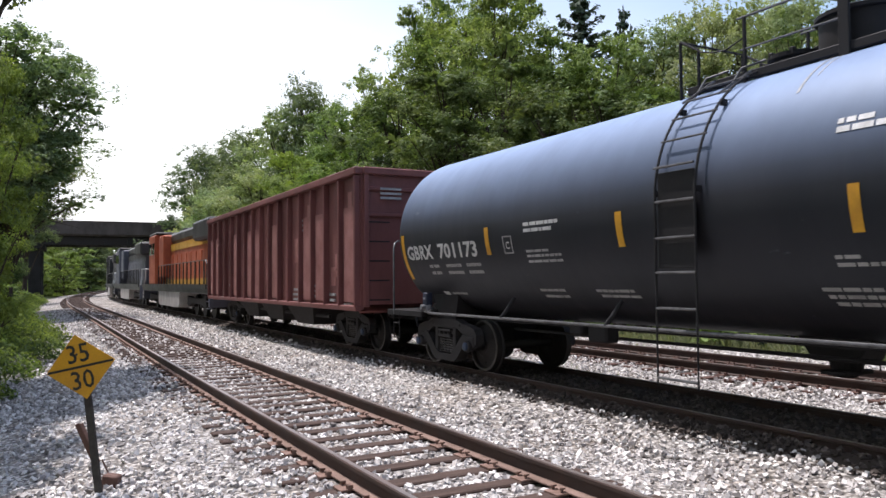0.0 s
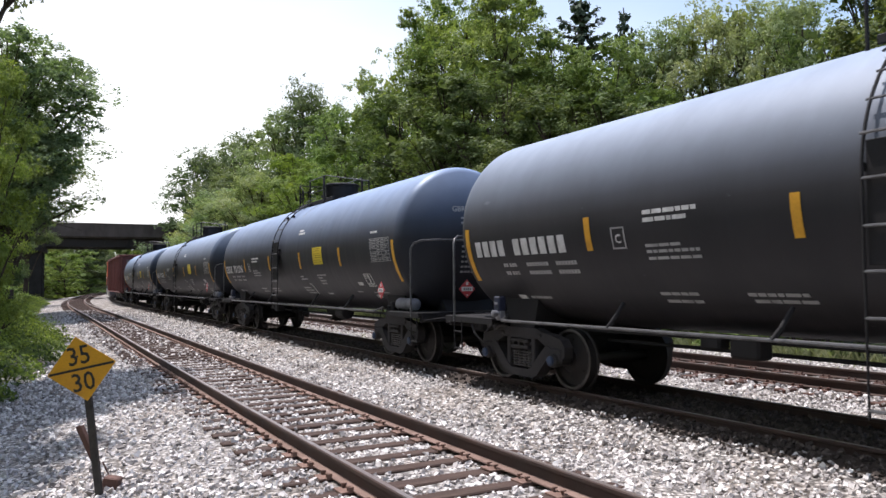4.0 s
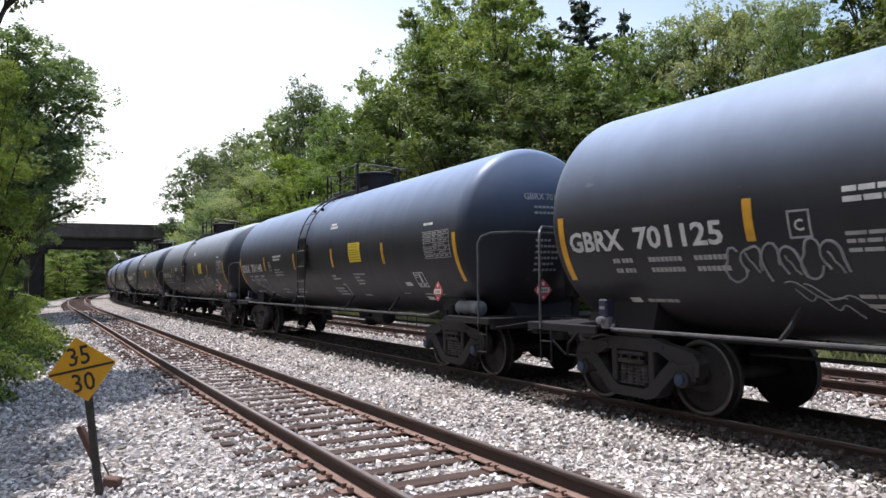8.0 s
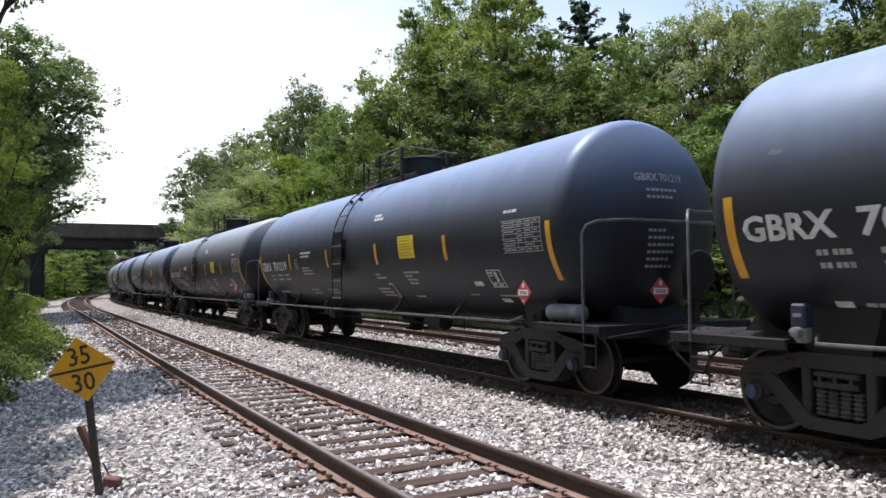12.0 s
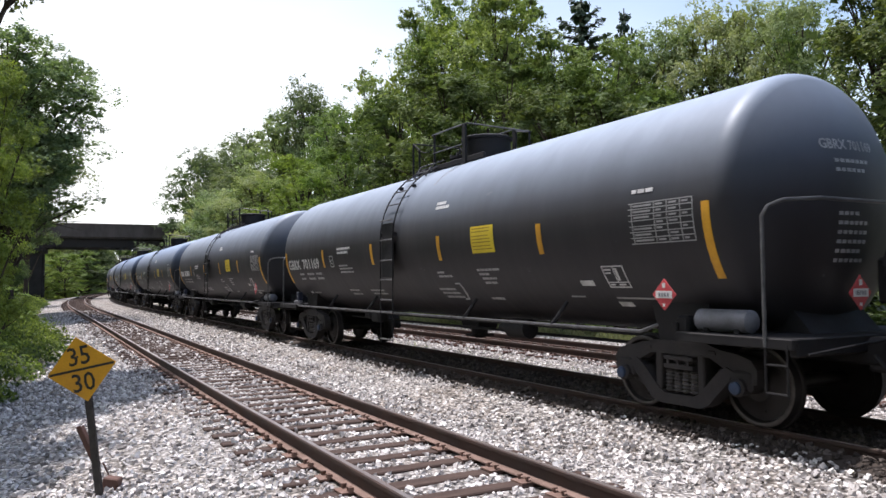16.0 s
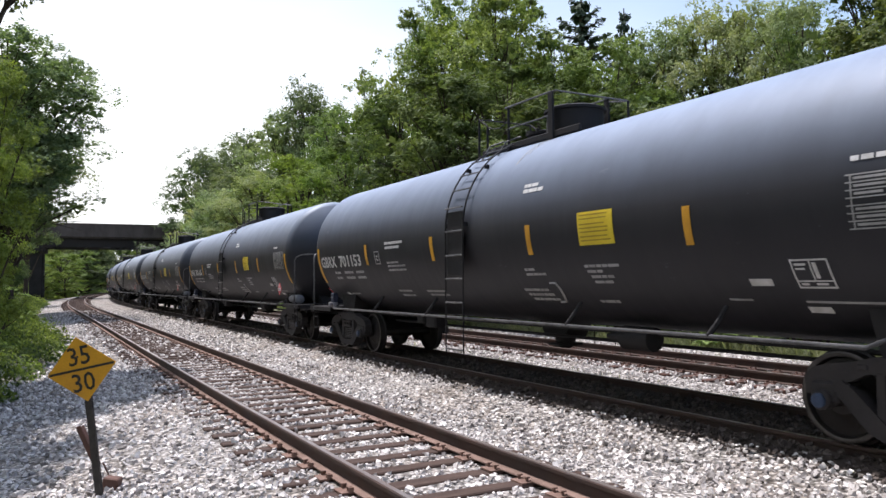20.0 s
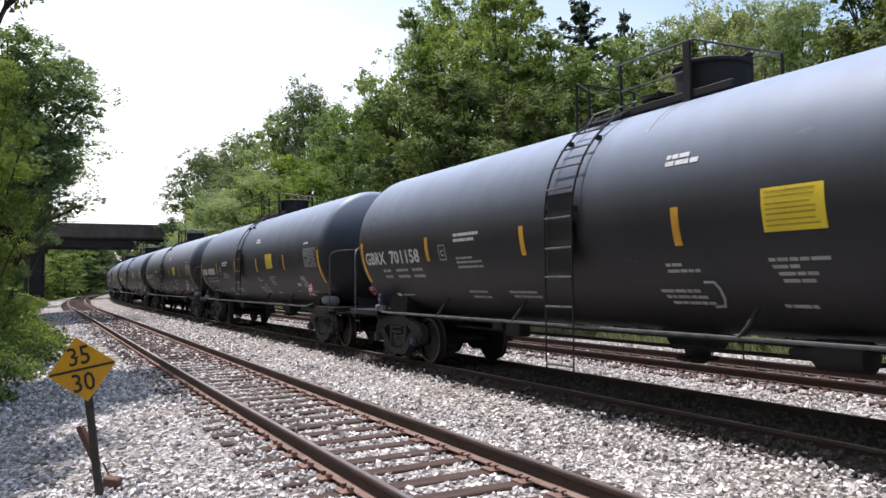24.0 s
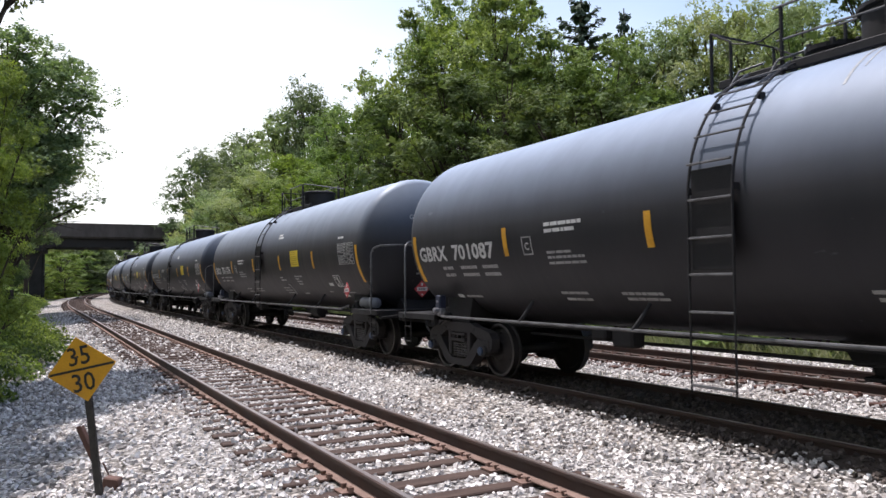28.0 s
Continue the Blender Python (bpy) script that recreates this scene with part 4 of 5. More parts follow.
        for y in (1.42, -1.42):
            f = Form()
            for k, z in enumerate((0.78, 0.50)):
                f.tube([(xh - 0.25, y, z), (xh, y, z)], 0.012, 6)
            f.tube([(xh - 0.25, y, 1.0), (xh - 0.25, y, 0.48)], 0.012, 6).tube([(xh, y, 1.0), (xh, y, 0.48)], 0.012, 6)
            part("sill_step", f, FITTING, car)
        part("head_brace", Form().prism([(7.35 * sg, 1.03), (8.15 * sg, 1.03), (7.5 * sg, 1.75), (7.35 * sg, 1.6)], -0.6, 0.6), FITTING, car)
        part("draft_gear", Form().box((8.66 * sg, 0, 0.84), (0.34, 0.46, 0.36), ch=0.03), TRUCK, car)
        part("uncoupling_lever", Form().tube([(8.62 * sg, 1.35, 0.90), (8.66 * sg, 0.5, 0.98), (8.80 * sg, 0.12, 1.02)], 0.016, 6), FITTING, car)
        coupler(car, 9.0 * sg, sg)
        truck_form(car, x0)
    # brake reservoir on the trailing platform
    part("air_reservoir", Form().lathe([(-7.86, 0.05), (-7.82, 0.125), (-7.14, 0.125), (-7.10, 0.05)], 20, "x", (0, 1.14, 1.175)), SILVER, car, "grey cylindrical air reservoir", smooth=40)
    for x in (-7.28, -7.7):
        part("reservoir_cradle", Form().box((x, 1.14, 1.055), (0.06, 0.2, 0.08)), FITTING, car)
    part("brake_valve", Form().box((-6.98, 1.2, 1.12), (0.18, 0.18, 0.20), ch=0.03).box((-6.9, 1.30, 1.09), (0.08, 0.06, 0.10), ch=0.01), FITTING, car)
    box = part("control_box", Form().box((6.87, 1.36, 1.27), (0.16, 0.14, 0.24), ch=0.02), NAVY, car, "dark blue control box with a pale tag")
    part("tag", Form().box((6.87, 1.434, 1.28), (0.09, 0.006, 0.035)), SILVER, box)
    part("valve_body", Form().box((6.86, 1.36, 1.10), (0.14, 0.13, 0.17), ch=0.03).lathe([(0.0, 0.05), (0.10, 0.05), (0.11, 0.03)], 12, "y", (6.86, 1.40, 1.12)), SILVER, car, "greyish valve body", smooth=40)
    part("hand_brake", Form().lathe([(-8.58, 0.28), (-8.56, 0.30), (-8.52, 0.30), (-8.50, 0.28)], 18, "x", (0, -0.35, 1.75)).box((-8.45, -0.35, 1.6), (0.2, 0.3, 0.5), ch=0.03).box((-8.45, -0.35, 1.3), (0.1, 0.1, 0.6)), FITTING, car)
    # hazard diamonds in their holders
    for m in (pose(-6.90, 1.47, 1.46, 0, 0, 0), pose(-8.52, 0.36, 1.48, 0, 0, 90), pose(8.52, -0.36, 1.48, 0, 0, -90)):
        t = m @ pose(0, 0, 0, 0, 45, 0)
        d = part("hazard_placard", Form().box((0, 0, 0), (0.262, 0.010, 0.262), ch=0.003), RED, car, "red and white hazard diamond", at=t)
        part("placard_number_field", Form().box((0, 0, 0), (0.25, 0.004, 0.085)).box((0, 0, 0.105), (0.045, 0.004, 0.06)).box((0, 0, -0.12), (0.03, 0.004, 0.035)), WHITE, d, at=pose(0, 0.009, 0) @ pose(0, 0, 0, 0, -45, 0))
        part("placard_bars", Form().box((-0.066, 0, 0), (0.026, 0.004, 0.045)).box((-0.022, 0, 0), (0.026, 0.004, 0.045)).box((0.022, 0, 0), (0.026, 0.004, 0.045)).box((0.066, 0, 0), (0.026, 0.004, 0.045)), SILVER, d, at=pose(0, 0.013, 0) @ pose(0, 0, 0, 0, -45, 0))
    return car


def head_point(y, z, lift):
    """A point on the domed trailing head."""
    q = ((y * y) + (z - ZC) ** 2) / (R * R)
    return Vector((-7.62 - head_bulge(sqrt(q)) - lift, y, z))


def mark_car(car, number, seed):
    """The reporting mark on the side and on the trailing head; plain bars where it cannot be read."""
    rng = random.Random(seed)
    if number:
        vs, fs = letters("GBRX", 0.345, 0.011)
        w = max(v.x for v in vs)
        part("reporting_mark", thick(vs, fs, lambda u, v, lift: shell(7.42 - u * 1.01 / w, phi_of(2.01 + v), lift)), LETTER, car)
        vs, fs = letters(number, 0.345, 0.009)
        w = max(v.x for v in vs)
        part("car_number", thick(vs, fs, lambda u, v, lift: shell(6.21 - u * 1.32 / w, phi_of(2.01 + v), lift)), LETTER, car)
    else:
        f = Form()
        for i in range(10):
            x = 7.34 - i * 0.215 - (0.2 if i > 3 else 0)
            patch(f, x, x - 0.15, 2.01, 2.25, n=2)
        part("reporting_mark", f, LETTER, car, "white reporting mark")
    if number:
        vs, fs = letters("GBRX " + number, 0.155, 0.004)
        w = max(v.x for v in vs)
        part("head_mark", thick(vs, fs, lambda u, v, lift: head_point(0.50 - u * 0.86 / w, 3.02 + v, lift)), SMALL_LETTER, car)
    f = Form()
    if not number:
        for i in range(10):
            y = 0.50 - i * 0.085 - (0.06 if i > 3 else 0)
            f.add([head_point(a, b, 0.006) for a, b in ((y, 3.02), (y - 0.06, 3.02), (y - 0.06, 3.13), (y, 3.13))], [(0, 1, 2, 3)])
    for z, n in ((2.87, 7), (2.77, 6), (2.30, 4), (2.20, 6), (2.10, 6), (2.0, 6), (1.9, 5), (1.8, 6)):
        for i in range(n):
            y = 0.34 - i * 0.08
            f.add([head_point(a, b, 0.006) for a, b in ((y, z), (y - rng.uniform(0.05, 0.072), z), (y - 0.06, z + 0.04), (y, z + 0.04))], [(0, 1, 2, 3)])
    part("head_stencil", f, SMALL_LETTER, car, "small unreadable stencil on the tank head")


def scribble(car, x0, x1, z0, z1, seed, mat=None):
    """A quick sprayed scrawl of uneven bubbles with no letters in it, and flourishes under it."""
    rng = random.Random(seed)
    bubbles = 6
    w = (x1 - x0) / bubbles
    for b in range(bubbles):
        cx, cz = x0 + w * (b + 0.5), (z0 + z1) / 2 + rng.uniform(-0.04, 0.04)
        turn, gap, lean = rng.uniform(0, 6), rng.choice((0, 0, 3, 5)), rng.uniform(-0.3, 0.1)
        k2, k3 = rng.uniform(0.1, 0.3), rng.uniform(0.05, 0.22)
        pts = []
        for i in range(19 - gap):
            a = turn + 2 * pi * i / 18
            r = 1 + k2 * sin(2 * a + turn) + k3 * sin(3 * a - turn)
            v = (z1 - z0) / 2 * r * sin(a)
            pts.append(shell(cx + abs(w) * 0.56 * r * cos(a) + lean * v, phi_of(cz + v), 0.003))
        part("graffiti", Form().tube(pts, 0.015, 4), mat or GRAFFITI, car, "pale sprayed scrawl")
        if b % 2:
            pts = [shell(cx + w * (0.5 * i / 6 - 0.25), phi_of(cz + (z1 - z0) * (0.3 - 0.1 * i + 0.05 * sin(i * 2.0 + b))), 0.003) for i in range(7)]
            part("graffiti", Form().tube(pts, 0.012, 4), mat or GRAFFITI, car, "pale sprayed scrawl")
    for n in range(3):
        a, b = rng.uniform(0.25, 0.5) + 0.12 * n, rng.uniform(0.7, 1.1) + 0.08 * n
        pts = [shell(x0 + (x1 - x0) * (a + (b - a) * i / 20), phi_of(z0 - 0.03 - 0.05 * n - 0.010 * i + 0.045 * sin(i * (0.4 + 0.17 * n) + n)), 0.003) for i in range(21)]
        part("graffiti", Form().tube(pts, 0.009, 4), mat or GRAFFITI, car, "pale sprayed scrawl")


TANK_NUMBERS = ["701173", "701202", "701206", "", "701124", "701140", "701125", "701230", "701219", "701232", "", "701169", "701137", "701165", "701153",
                "701147", "", "701158", "701132", "701175", "701087", ""]
tank_cars = []


def build_train():
    proto = build_tank_car()
    for k, number in enumerate(TANK_NUMBERS):
        car = proto if k == 0 else copy_thing(proto, Matrix())
        tank_cars.append(car)
    shells = [[c for c in car.children if c.name.split(".")[0] == "tank"][0] for car in tank_cars]
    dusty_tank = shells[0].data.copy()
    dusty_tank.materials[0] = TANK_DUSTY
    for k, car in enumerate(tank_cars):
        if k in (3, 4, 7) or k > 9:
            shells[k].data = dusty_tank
        tagged(car, "black tank car with yellow strips and white stencils" + (", sprayed with graffiti" if k in (4, 5, 6, 7) else ""), "tank car", "tank cars of the train")
        mark_car(car, TANK_NUMBERS[k], k)
    scribble(tank_cars[4], -3.7, -5.1, 1.62, 1.95, 1)
    scribble(tank_cars[5], 6.2, 4.8, 1.55, 1.8, 2)
    scribble(tank_cars[6], 4.95, 3.6, 1.62, 1.95, 3)
    scribble(tank_cars[6], -0.9, -2.1, 1.6, 1.95, 6, GRAFFITI_RED)
    scribble(tank_cars[7], 5.0, 3.7, 1.55, 1.85, 4)


build_train()


def build_hopper():
    car = thing("hopper_car", "faded oxide-red ribbed open hopper car", "hopper car")
    L, W2 = 7.92, 1.55
    # sloped-end body
    for y in (-W2, W2):
        part("side_wall", Form().box((0, y, 2.50), (2 * L, 0.06, 3.0)), HOPPER, car)
    for sg in (1, -1):
        part("upper_end_wall", Form().box((sg * (L - 0.03), 0, 3.2), (0.06, 2 * W2 - 0.06, 1.6)), HOPPER, car)
        part("slope_sheet", Form().box((sg * (L - 1.3), 0, 1.9), (0.06, 2 * W2 - 0.06, 2.9), Matrix.Rotation(radians(-sg * 48), 3, "Y")), HOPPER, car)
    part("floor_sheet", Form().box((0, 0, 1.15), (9, 3.0, 0.06)), HOPPER, car)
    part("load", Form().add([(x, y, 3.75 + 0.18 * noise.noise(Vector((x, y, 0))) - 0.1 * abs(y)) for x in np.linspace(-7.8, 7.8, 25) for y in np.linspace(-1.5, 1.5, 7)],
                            [(i * 7 + j, i * 7 + j + 1, i * 7 + j + 8, i * 7 + j + 7) for i in range(24) for j in range(6)]), BED, car, "heaped crushed stone load")
    for y in (-W2 - 0.08, W2 + 0.08):
        part("top_chord", Form().box((0, y, 4.0), (2 * L + 0.1, 0.22, 0.16), ch=0.02), HOPPER, car)
        part("side_sill", Form().box((0, y, 1.02), (2 * L, 0.14, 0.12), ch=0.02), HOPPER, car)
        for i in range(17):
            part("rib", Form().box((-L + 0.08 + i * (2 * L - 0.16) / 16, y, 2.48), (0.075, 0.17, 2.85), ch=0.012), HOPPER, car)
        for i in (0, 2, 3, 6, 8, 9, 11, 14, 15):
            x = -L + 0.08 + (i + 0.5) * (2 * L - 0.16) / 16
            part("faded_panel", Form().box((x, y * 0.985, 2.2), (0.7, 0.04, 2.1)), HOPPER_PALE, car)
    for x in (-L - 0.04, L + 0.04):
        part("end_chord", Form().box((x, 0, 4.0), (0.16, 2 * W2, 0.16), ch=0.02), HOPPER, car)
        for y in (-1.48, 1.48):
            part("end_post", Form().box((x, y, 2.5), (0.12, 0.12, 2.9), ch=0.015), HOPPER, car)
    for sg in (1, -1):
        part("end_wall", Form().box((sg * (L - 0.02), 0, 1.75), (0.06, 2 * W2 - 0.06, 1.3)), HOPPER, car)
    for z in (3.05, 3.62):
        part("end_beam", Form().box((-L - 0.03, 0, z), (0.07, 2 * W2, 0.09), ch=0.02), HOPPER, car)
    patches = random.Random(12)
    for i in range(16):
        x = -L + 0.08 + (i + 0.5) * (2 * L - 0.16) / 16
        for k in range(patches.randint(1, 3)):
            z, h = patches.uniform(1.3, 3.4), patches.uniform(0.15, 0.7)
            part("worn_patch", Form().box((x + patches.uniform(-0.2, 0.2), W2 + 0.034, z), (patches.uniform(0.12, 0.4), 0.012, h), ch=0.004), HOPPER_PALE, car, "chalky worn patch of paint")
    for i in range(5):
        part("end_rung", Form().tube([(-L - 0.16, 1.45, 1.2 + 0.42 * i), (-L - 0.16, 0.98, 1.2 + 0.42 * i)], 0.016, 6), FITTING, car)
    for x in (-2.8, 0, 2.8):
        f = Form()
        f.add([(x - 1.35, -1.4, 1.1), (x + 1.35, -1.4, 1.1), (x + 1.35, 1.4, 1.1), (x - 1.35, 1.4, 1.1), (x - 0.7, -1.15, 0.45), (x + 0.7, -1.15, 0.45), (x + 0.7, 1.15, 0.45), (x - 0.7, 1.15, 0.45)],
              [(0, 1, 5, 4), (1, 2, 6, 5), (2, 3, 7, 6), (3, 0, 4, 7), (4, 5, 6, 7)])
        # dark material stands in for the shade under the hopper body
        part("discharge_chute", f, TRUCK, car, "discharge chute painted dark for the shade under the body")
    part("centre_sill", Form().box((0, 0, 0.86), (16.2, 0.4, 0.3), ch=0.02), FITTING, car)
    for y in (-1.15, 1.15):
        part("brake_beam", Form().tube([(-4.8, y, 0.72), (4.8, y, 0.72)], 0.05, 6), TRUCK, car)
    part("air_reservoir", Form().lathe([(4.3, 0.05), (4.35, 0.2), (5.1, 0.2), (5.15, 0.05)], 14, "x", (0, 0.9, 0.85)), TRUCK, car, smooth=40)
    part("yellow_mark", Form().lathe([(0, 0.17), (0.03, 0.17), (0.04, 0.14)], 14, "y", (-L + 0.62, W2 + 0.03, 2.0)), YELLOW, car, "round yellow mark")
    rng = random.Random(4)
    for x, z in ((-7.2, 1.35), (-6.2, 1.3), (-5.2, 1.5), (-3.4, 1.4), (1.5, 1.6), (-4.2, 3.2), (4.2, 1.5)):
        f = Form()
        for k in range(3):
            f.box((x, W2 + 0.045, z - 0.13 * k), (rng.uniform(0.3, 0.7), 0.036, 0.06))
        part("stencil_block", f, SMALL_LETTER, car)
    f = Form()
    for k in range(3):
        f.box((-L - 0.075, 0.9, 3.62 - 0.1 * k), (0.02, 0.5, 0.05))
    part("stencil_block", f, SMALL_LETTER, car)
    for sg in (1, -1):
        coupler(car, sg * 8.4, sg)
        truck_form(car, sg * 6.1)
    return car


def loco_truck(parent, x):
    tr = part("truck", Form().box((0, 0, 0.72), (3.4, 1.9, 0.3), ch=0.04), TRUCK, parent, at=pose(x, 0, 0))
    for y in (-1.1, 1.1):
        f = Form().prism([(-2.3, 0.55), (-2.2, 0.95), (-0.9, 0.85), (0.9, 0.85), (2.2, 0.95), (2.3, 0.55), (1.9, 0.45), (1.0, 0.62), (-1.0, 0.62), (-1.9, 0.45)], y - 0.1, y + 0.1)
        part("side_frame", f, TRUCK, tr)
    for cx in (-2.0, 0, 2.0):
        f = Form().tube([(0, -1, 0), (0, 1, 0)], 0.1, 10)
        for y in (-1, 1):
            f.lathe([(a * y, r) for a, r in ((0.66, 0.15), (0.67, 0.44), (0.66, 0.545), (0.69, 0.54), (0.70, 0.508), (0.81, 0.505), (0.81, 0.44), (0.76, 0.15))], 32, "y")
        part("wheelset", f, WHEEL, tr, smooth=40, at=pose(cx, 0, 0.508))
    return tr


def build_loco(label, body, lower, cab, stripe):
    """A six-axle road diesel, its cab towards the front."""
    car = thing("diesel_locomotive", label, "locomotive", "locomotives of the train")
    part("frame", Form().box((0, 0, 1.26), (21.2, 2.9, 0.3), ch=0.03), LOCO_BLACK, car)
    part("walkway_edge", Form().box((0, 1.5, 1.42), (20.6, 0.05, 0.2)).box((0, -1.5, 1.42), (20.6, 0.05, 0.2)), LOCO_BLACK, car)
    part("long_hood", Form().box((-2.6, 0, 2.62), (13.6, 1.85, 2.3), ch=0.06), body, car)
    part("hood_roof", Form().box((-2.6, 0, 4.09), (13.6, 1.85, 0.62), ch=0.15), LOCO_BLACK, car, "sooty black hood roof")
    part("radiator_section", Form().box((-8.3, 0, 3.95), (3.6, 2.75, 0.9), ch=0.12), LOCO_BLACK, car)
    part("hood_stripe", Form().box((-2.6, 0.94, 3.55), (13.0, 0.03, 0.36)), stripe, car)
    part("lower_stripe", Form().box((-2.6, 0.96, 1.66), (13.2, 0.03, 0.26)), stripe, car)
    for i in range(9):
        part("hood_door", Form().box((-8.6 + i * 1.35, 0.945, 2.35), (1.2, 0.03, 1.5), ch=0.01), body, car)
    for x in (-6, -3, 0.5):
        part("roof_fan", Form().lathe([(4.4, 0.62), (4.55, 0.62), (4.58, 0.55)], 20, "z", (x, 0, 0)), LOCO_BLACK, car)
    part("exhaust_stack", Form().box((2.0, 0, 4.5), (0.9, 0.5, 0.3), ch=0.04), LOCO_BLACK, car)
    part("blower_housing", Form().box((3.3, 0.6, 3.1), (1.8, 1.5, 2.4), ch=0.08), cab, car)
    part("cab", Form().box((5.9, 0, 2.95), (2.6, 3.0, 3.0), ch=0.1), cab, car)
    part("cab_roof", Form().box((5.9, 0, 4.5), (2.9, 2.9, 0.16), ch=0.06), LOCO_BLACK, car)
    for x in (5.3, 6.5):
        part("cab_window", Form().box((x, 1.505, 3.6), (0.85, 0.04, 0.7), ch=0.01), GLASS_DARK, car)
    part("nose", Form().box((8.3, 0, 2.4), (2.2, 2.2, 1.9), ch=0.18), cab, car)
    part("fuel_tank", Form().prism([(-3.6, 1.12), (-3.5, 0.5), (-3.2, 0.36), (3.0, 0.36), (3.3, 0.5), (3.4, 1.12)], -1.46, 1.46), FUEL, car, "pale dusty fuel tank")
    part("coupler_plate", Form().box((-10.6, 0, 1.0), (0.12, 2.9, 0.9), ch=0.03).box((10.6, 0, 1.0), (0.12, 2.9, 0.9), ch=0.03), lower, car)
    for x in range(-10, 4):
        part("handrail_post", Form().box((x + 0.3, 1.47, 1.98), (0.05, 0.05, 1.1)), LOCO_BLACK, car)
    part("handrail", Form().tube([(-10.3, 1.47, 1.4), (-10.3, 1.47, 2.4), (-10.1, 1.47, 2.55), (3.4, 1.47, 2.55)], 0.025, 6), PIPE, car)
    for x in (-10.55, 10.55):
        part("end_handrail", Form().tube([(x, 1.4, 0.6), (x, 1.4, 1.4), (x * 0.985, 1.3, 1.9), (x * 0.985, 1.3, 2.5), (x * 0.985, 0.5, 2.5), (x * 0.985, 0.5, 1.5)], 0.045, 6), WHITE, car, "white end grab irons")
        for k in range(3):
            part("step", Form().box((x * 0.98, 1.35, 0.5 + 0.3 * k), (0.4, 0.2, 0.04)), lower, car)
    for x in (-6.6, 6.6):
        loco_truck(car, x)
    coupler(car, -10.9, -1)
    coupler(car, 10.9, 1)
    return car


hopper = build_hopper()
locos = [build_loco("orange diesel locomotive with yellow stripe and dark roof", ORANGE, GREY, ORANGE, LOCO_YELLOW),
         build_loco("grey diesel locomotive with dark hood", GREY, GREY, GREY, LOCO_BLACK),
         build_loco("black diesel locomotive leading the train", LOCO_BLACK, LOCO_BLACK, LOCO_BLACK, LOCO_BLACK)]

# ------------------------------------------------------------ speed sign


def build_sign():
    at = pose(-3.22, 7.15, -0.45)
    sign = thing("speed_sign", "yellow diamond railway speed sign on a leaning steel post", "sign", at=at)
    lean = pose(0, 0, 0, 0, -7.0, 0)
    f = Form().box((0, 0, 0.47), (0.06, 0.010, 1.24)).box((-0.025, 0.018, 0.47), (0.010, 0.036, 1.24)).box((0.025, 0.018, 0.47), (0.010, 0.036, 1.24))
    part("post", f, POST, sign, "dark weathered steel channel post", at=lean)
    turn = pose(0, 0, 0, 0, -7.0, 0) @ pose(-0.02, -0.018, 1.30, 0, 0, -6) @ pose(0, 0, 0, 0, -5.0, 0)
    a, b = 0.345, 0.306
    out = [(-a, 0), (-a + 0.012, 0.014), (-0.014, b - 0.012), (0, b), (0.014, b - 0.012), (a - 0.012, 0.014), (a, 0), (a - 0.012, -0.014), (0.014, -b + 0.012), (0, -b), (-0.014, -b + 0.012), (-a + 0.012, -0.014)]
    face = part("sign_face", Form().prism(out, -0.002, 0.002), SIGN, sign, "faded yellow aluminium diamond", at=turn)
    part("divider", Form().box((0, -0.004, 0.0), (2 * a - 0.03, 0.002, 0.022)), BLACK, face)
    for text, z in (("35", 0.045), ("30", -0.205)):
        vs, fs = letters(text, 0.245, 0.002)
        w = max(v.x for v in vs) + min(v.x for v in vs)
        part("speed_number", thick(vs, fs, lambda u, v, lift: Vector((u - w / 2, -0.0045, z + v))), BLACK, face, "black speed figures " + text)
    for x, z in ((-0.015, 0.12), (0.02, -0.16)):
        part("bolt", Form().lathe([(-0.012, 0.008), (-0.002, 0.011)], 8, "y", (x, 0, z)), POST, face)
    brace = thing("rusty_steel_angle", "rusty orange-brown steel angle propped behind the sign post", "scrap steel", at=pose(-3.22, 7.42, -0.46))
    tilt = Matrix.Rotation(radians(-25), 3, "Y")
    part("upright", Form().box((-0.265, 0.02, 0.52), (0.05, 0.012, 0.42), tilt, ch=0.003).box((-0.243, 0.05, 0.52), (0.012, 0.06, 0.42), tilt), RUST, brace)
    part("rod", Form().box((-0.03, 0.02, 0.20), (0.013, 0.014, 0.36), tilt, ch=0.003), RUST, brace)
    part("foot", Form().box((0.02, -0.06, 0.17), (0.15, 0.12, 0.14), Matrix.Rotation(radians(8), 3, "Y"), ch=0.012), RUST, brace, "brick-red rusty block")


build_sign()

# ------------------------------------------------------------ trees and undergrowth


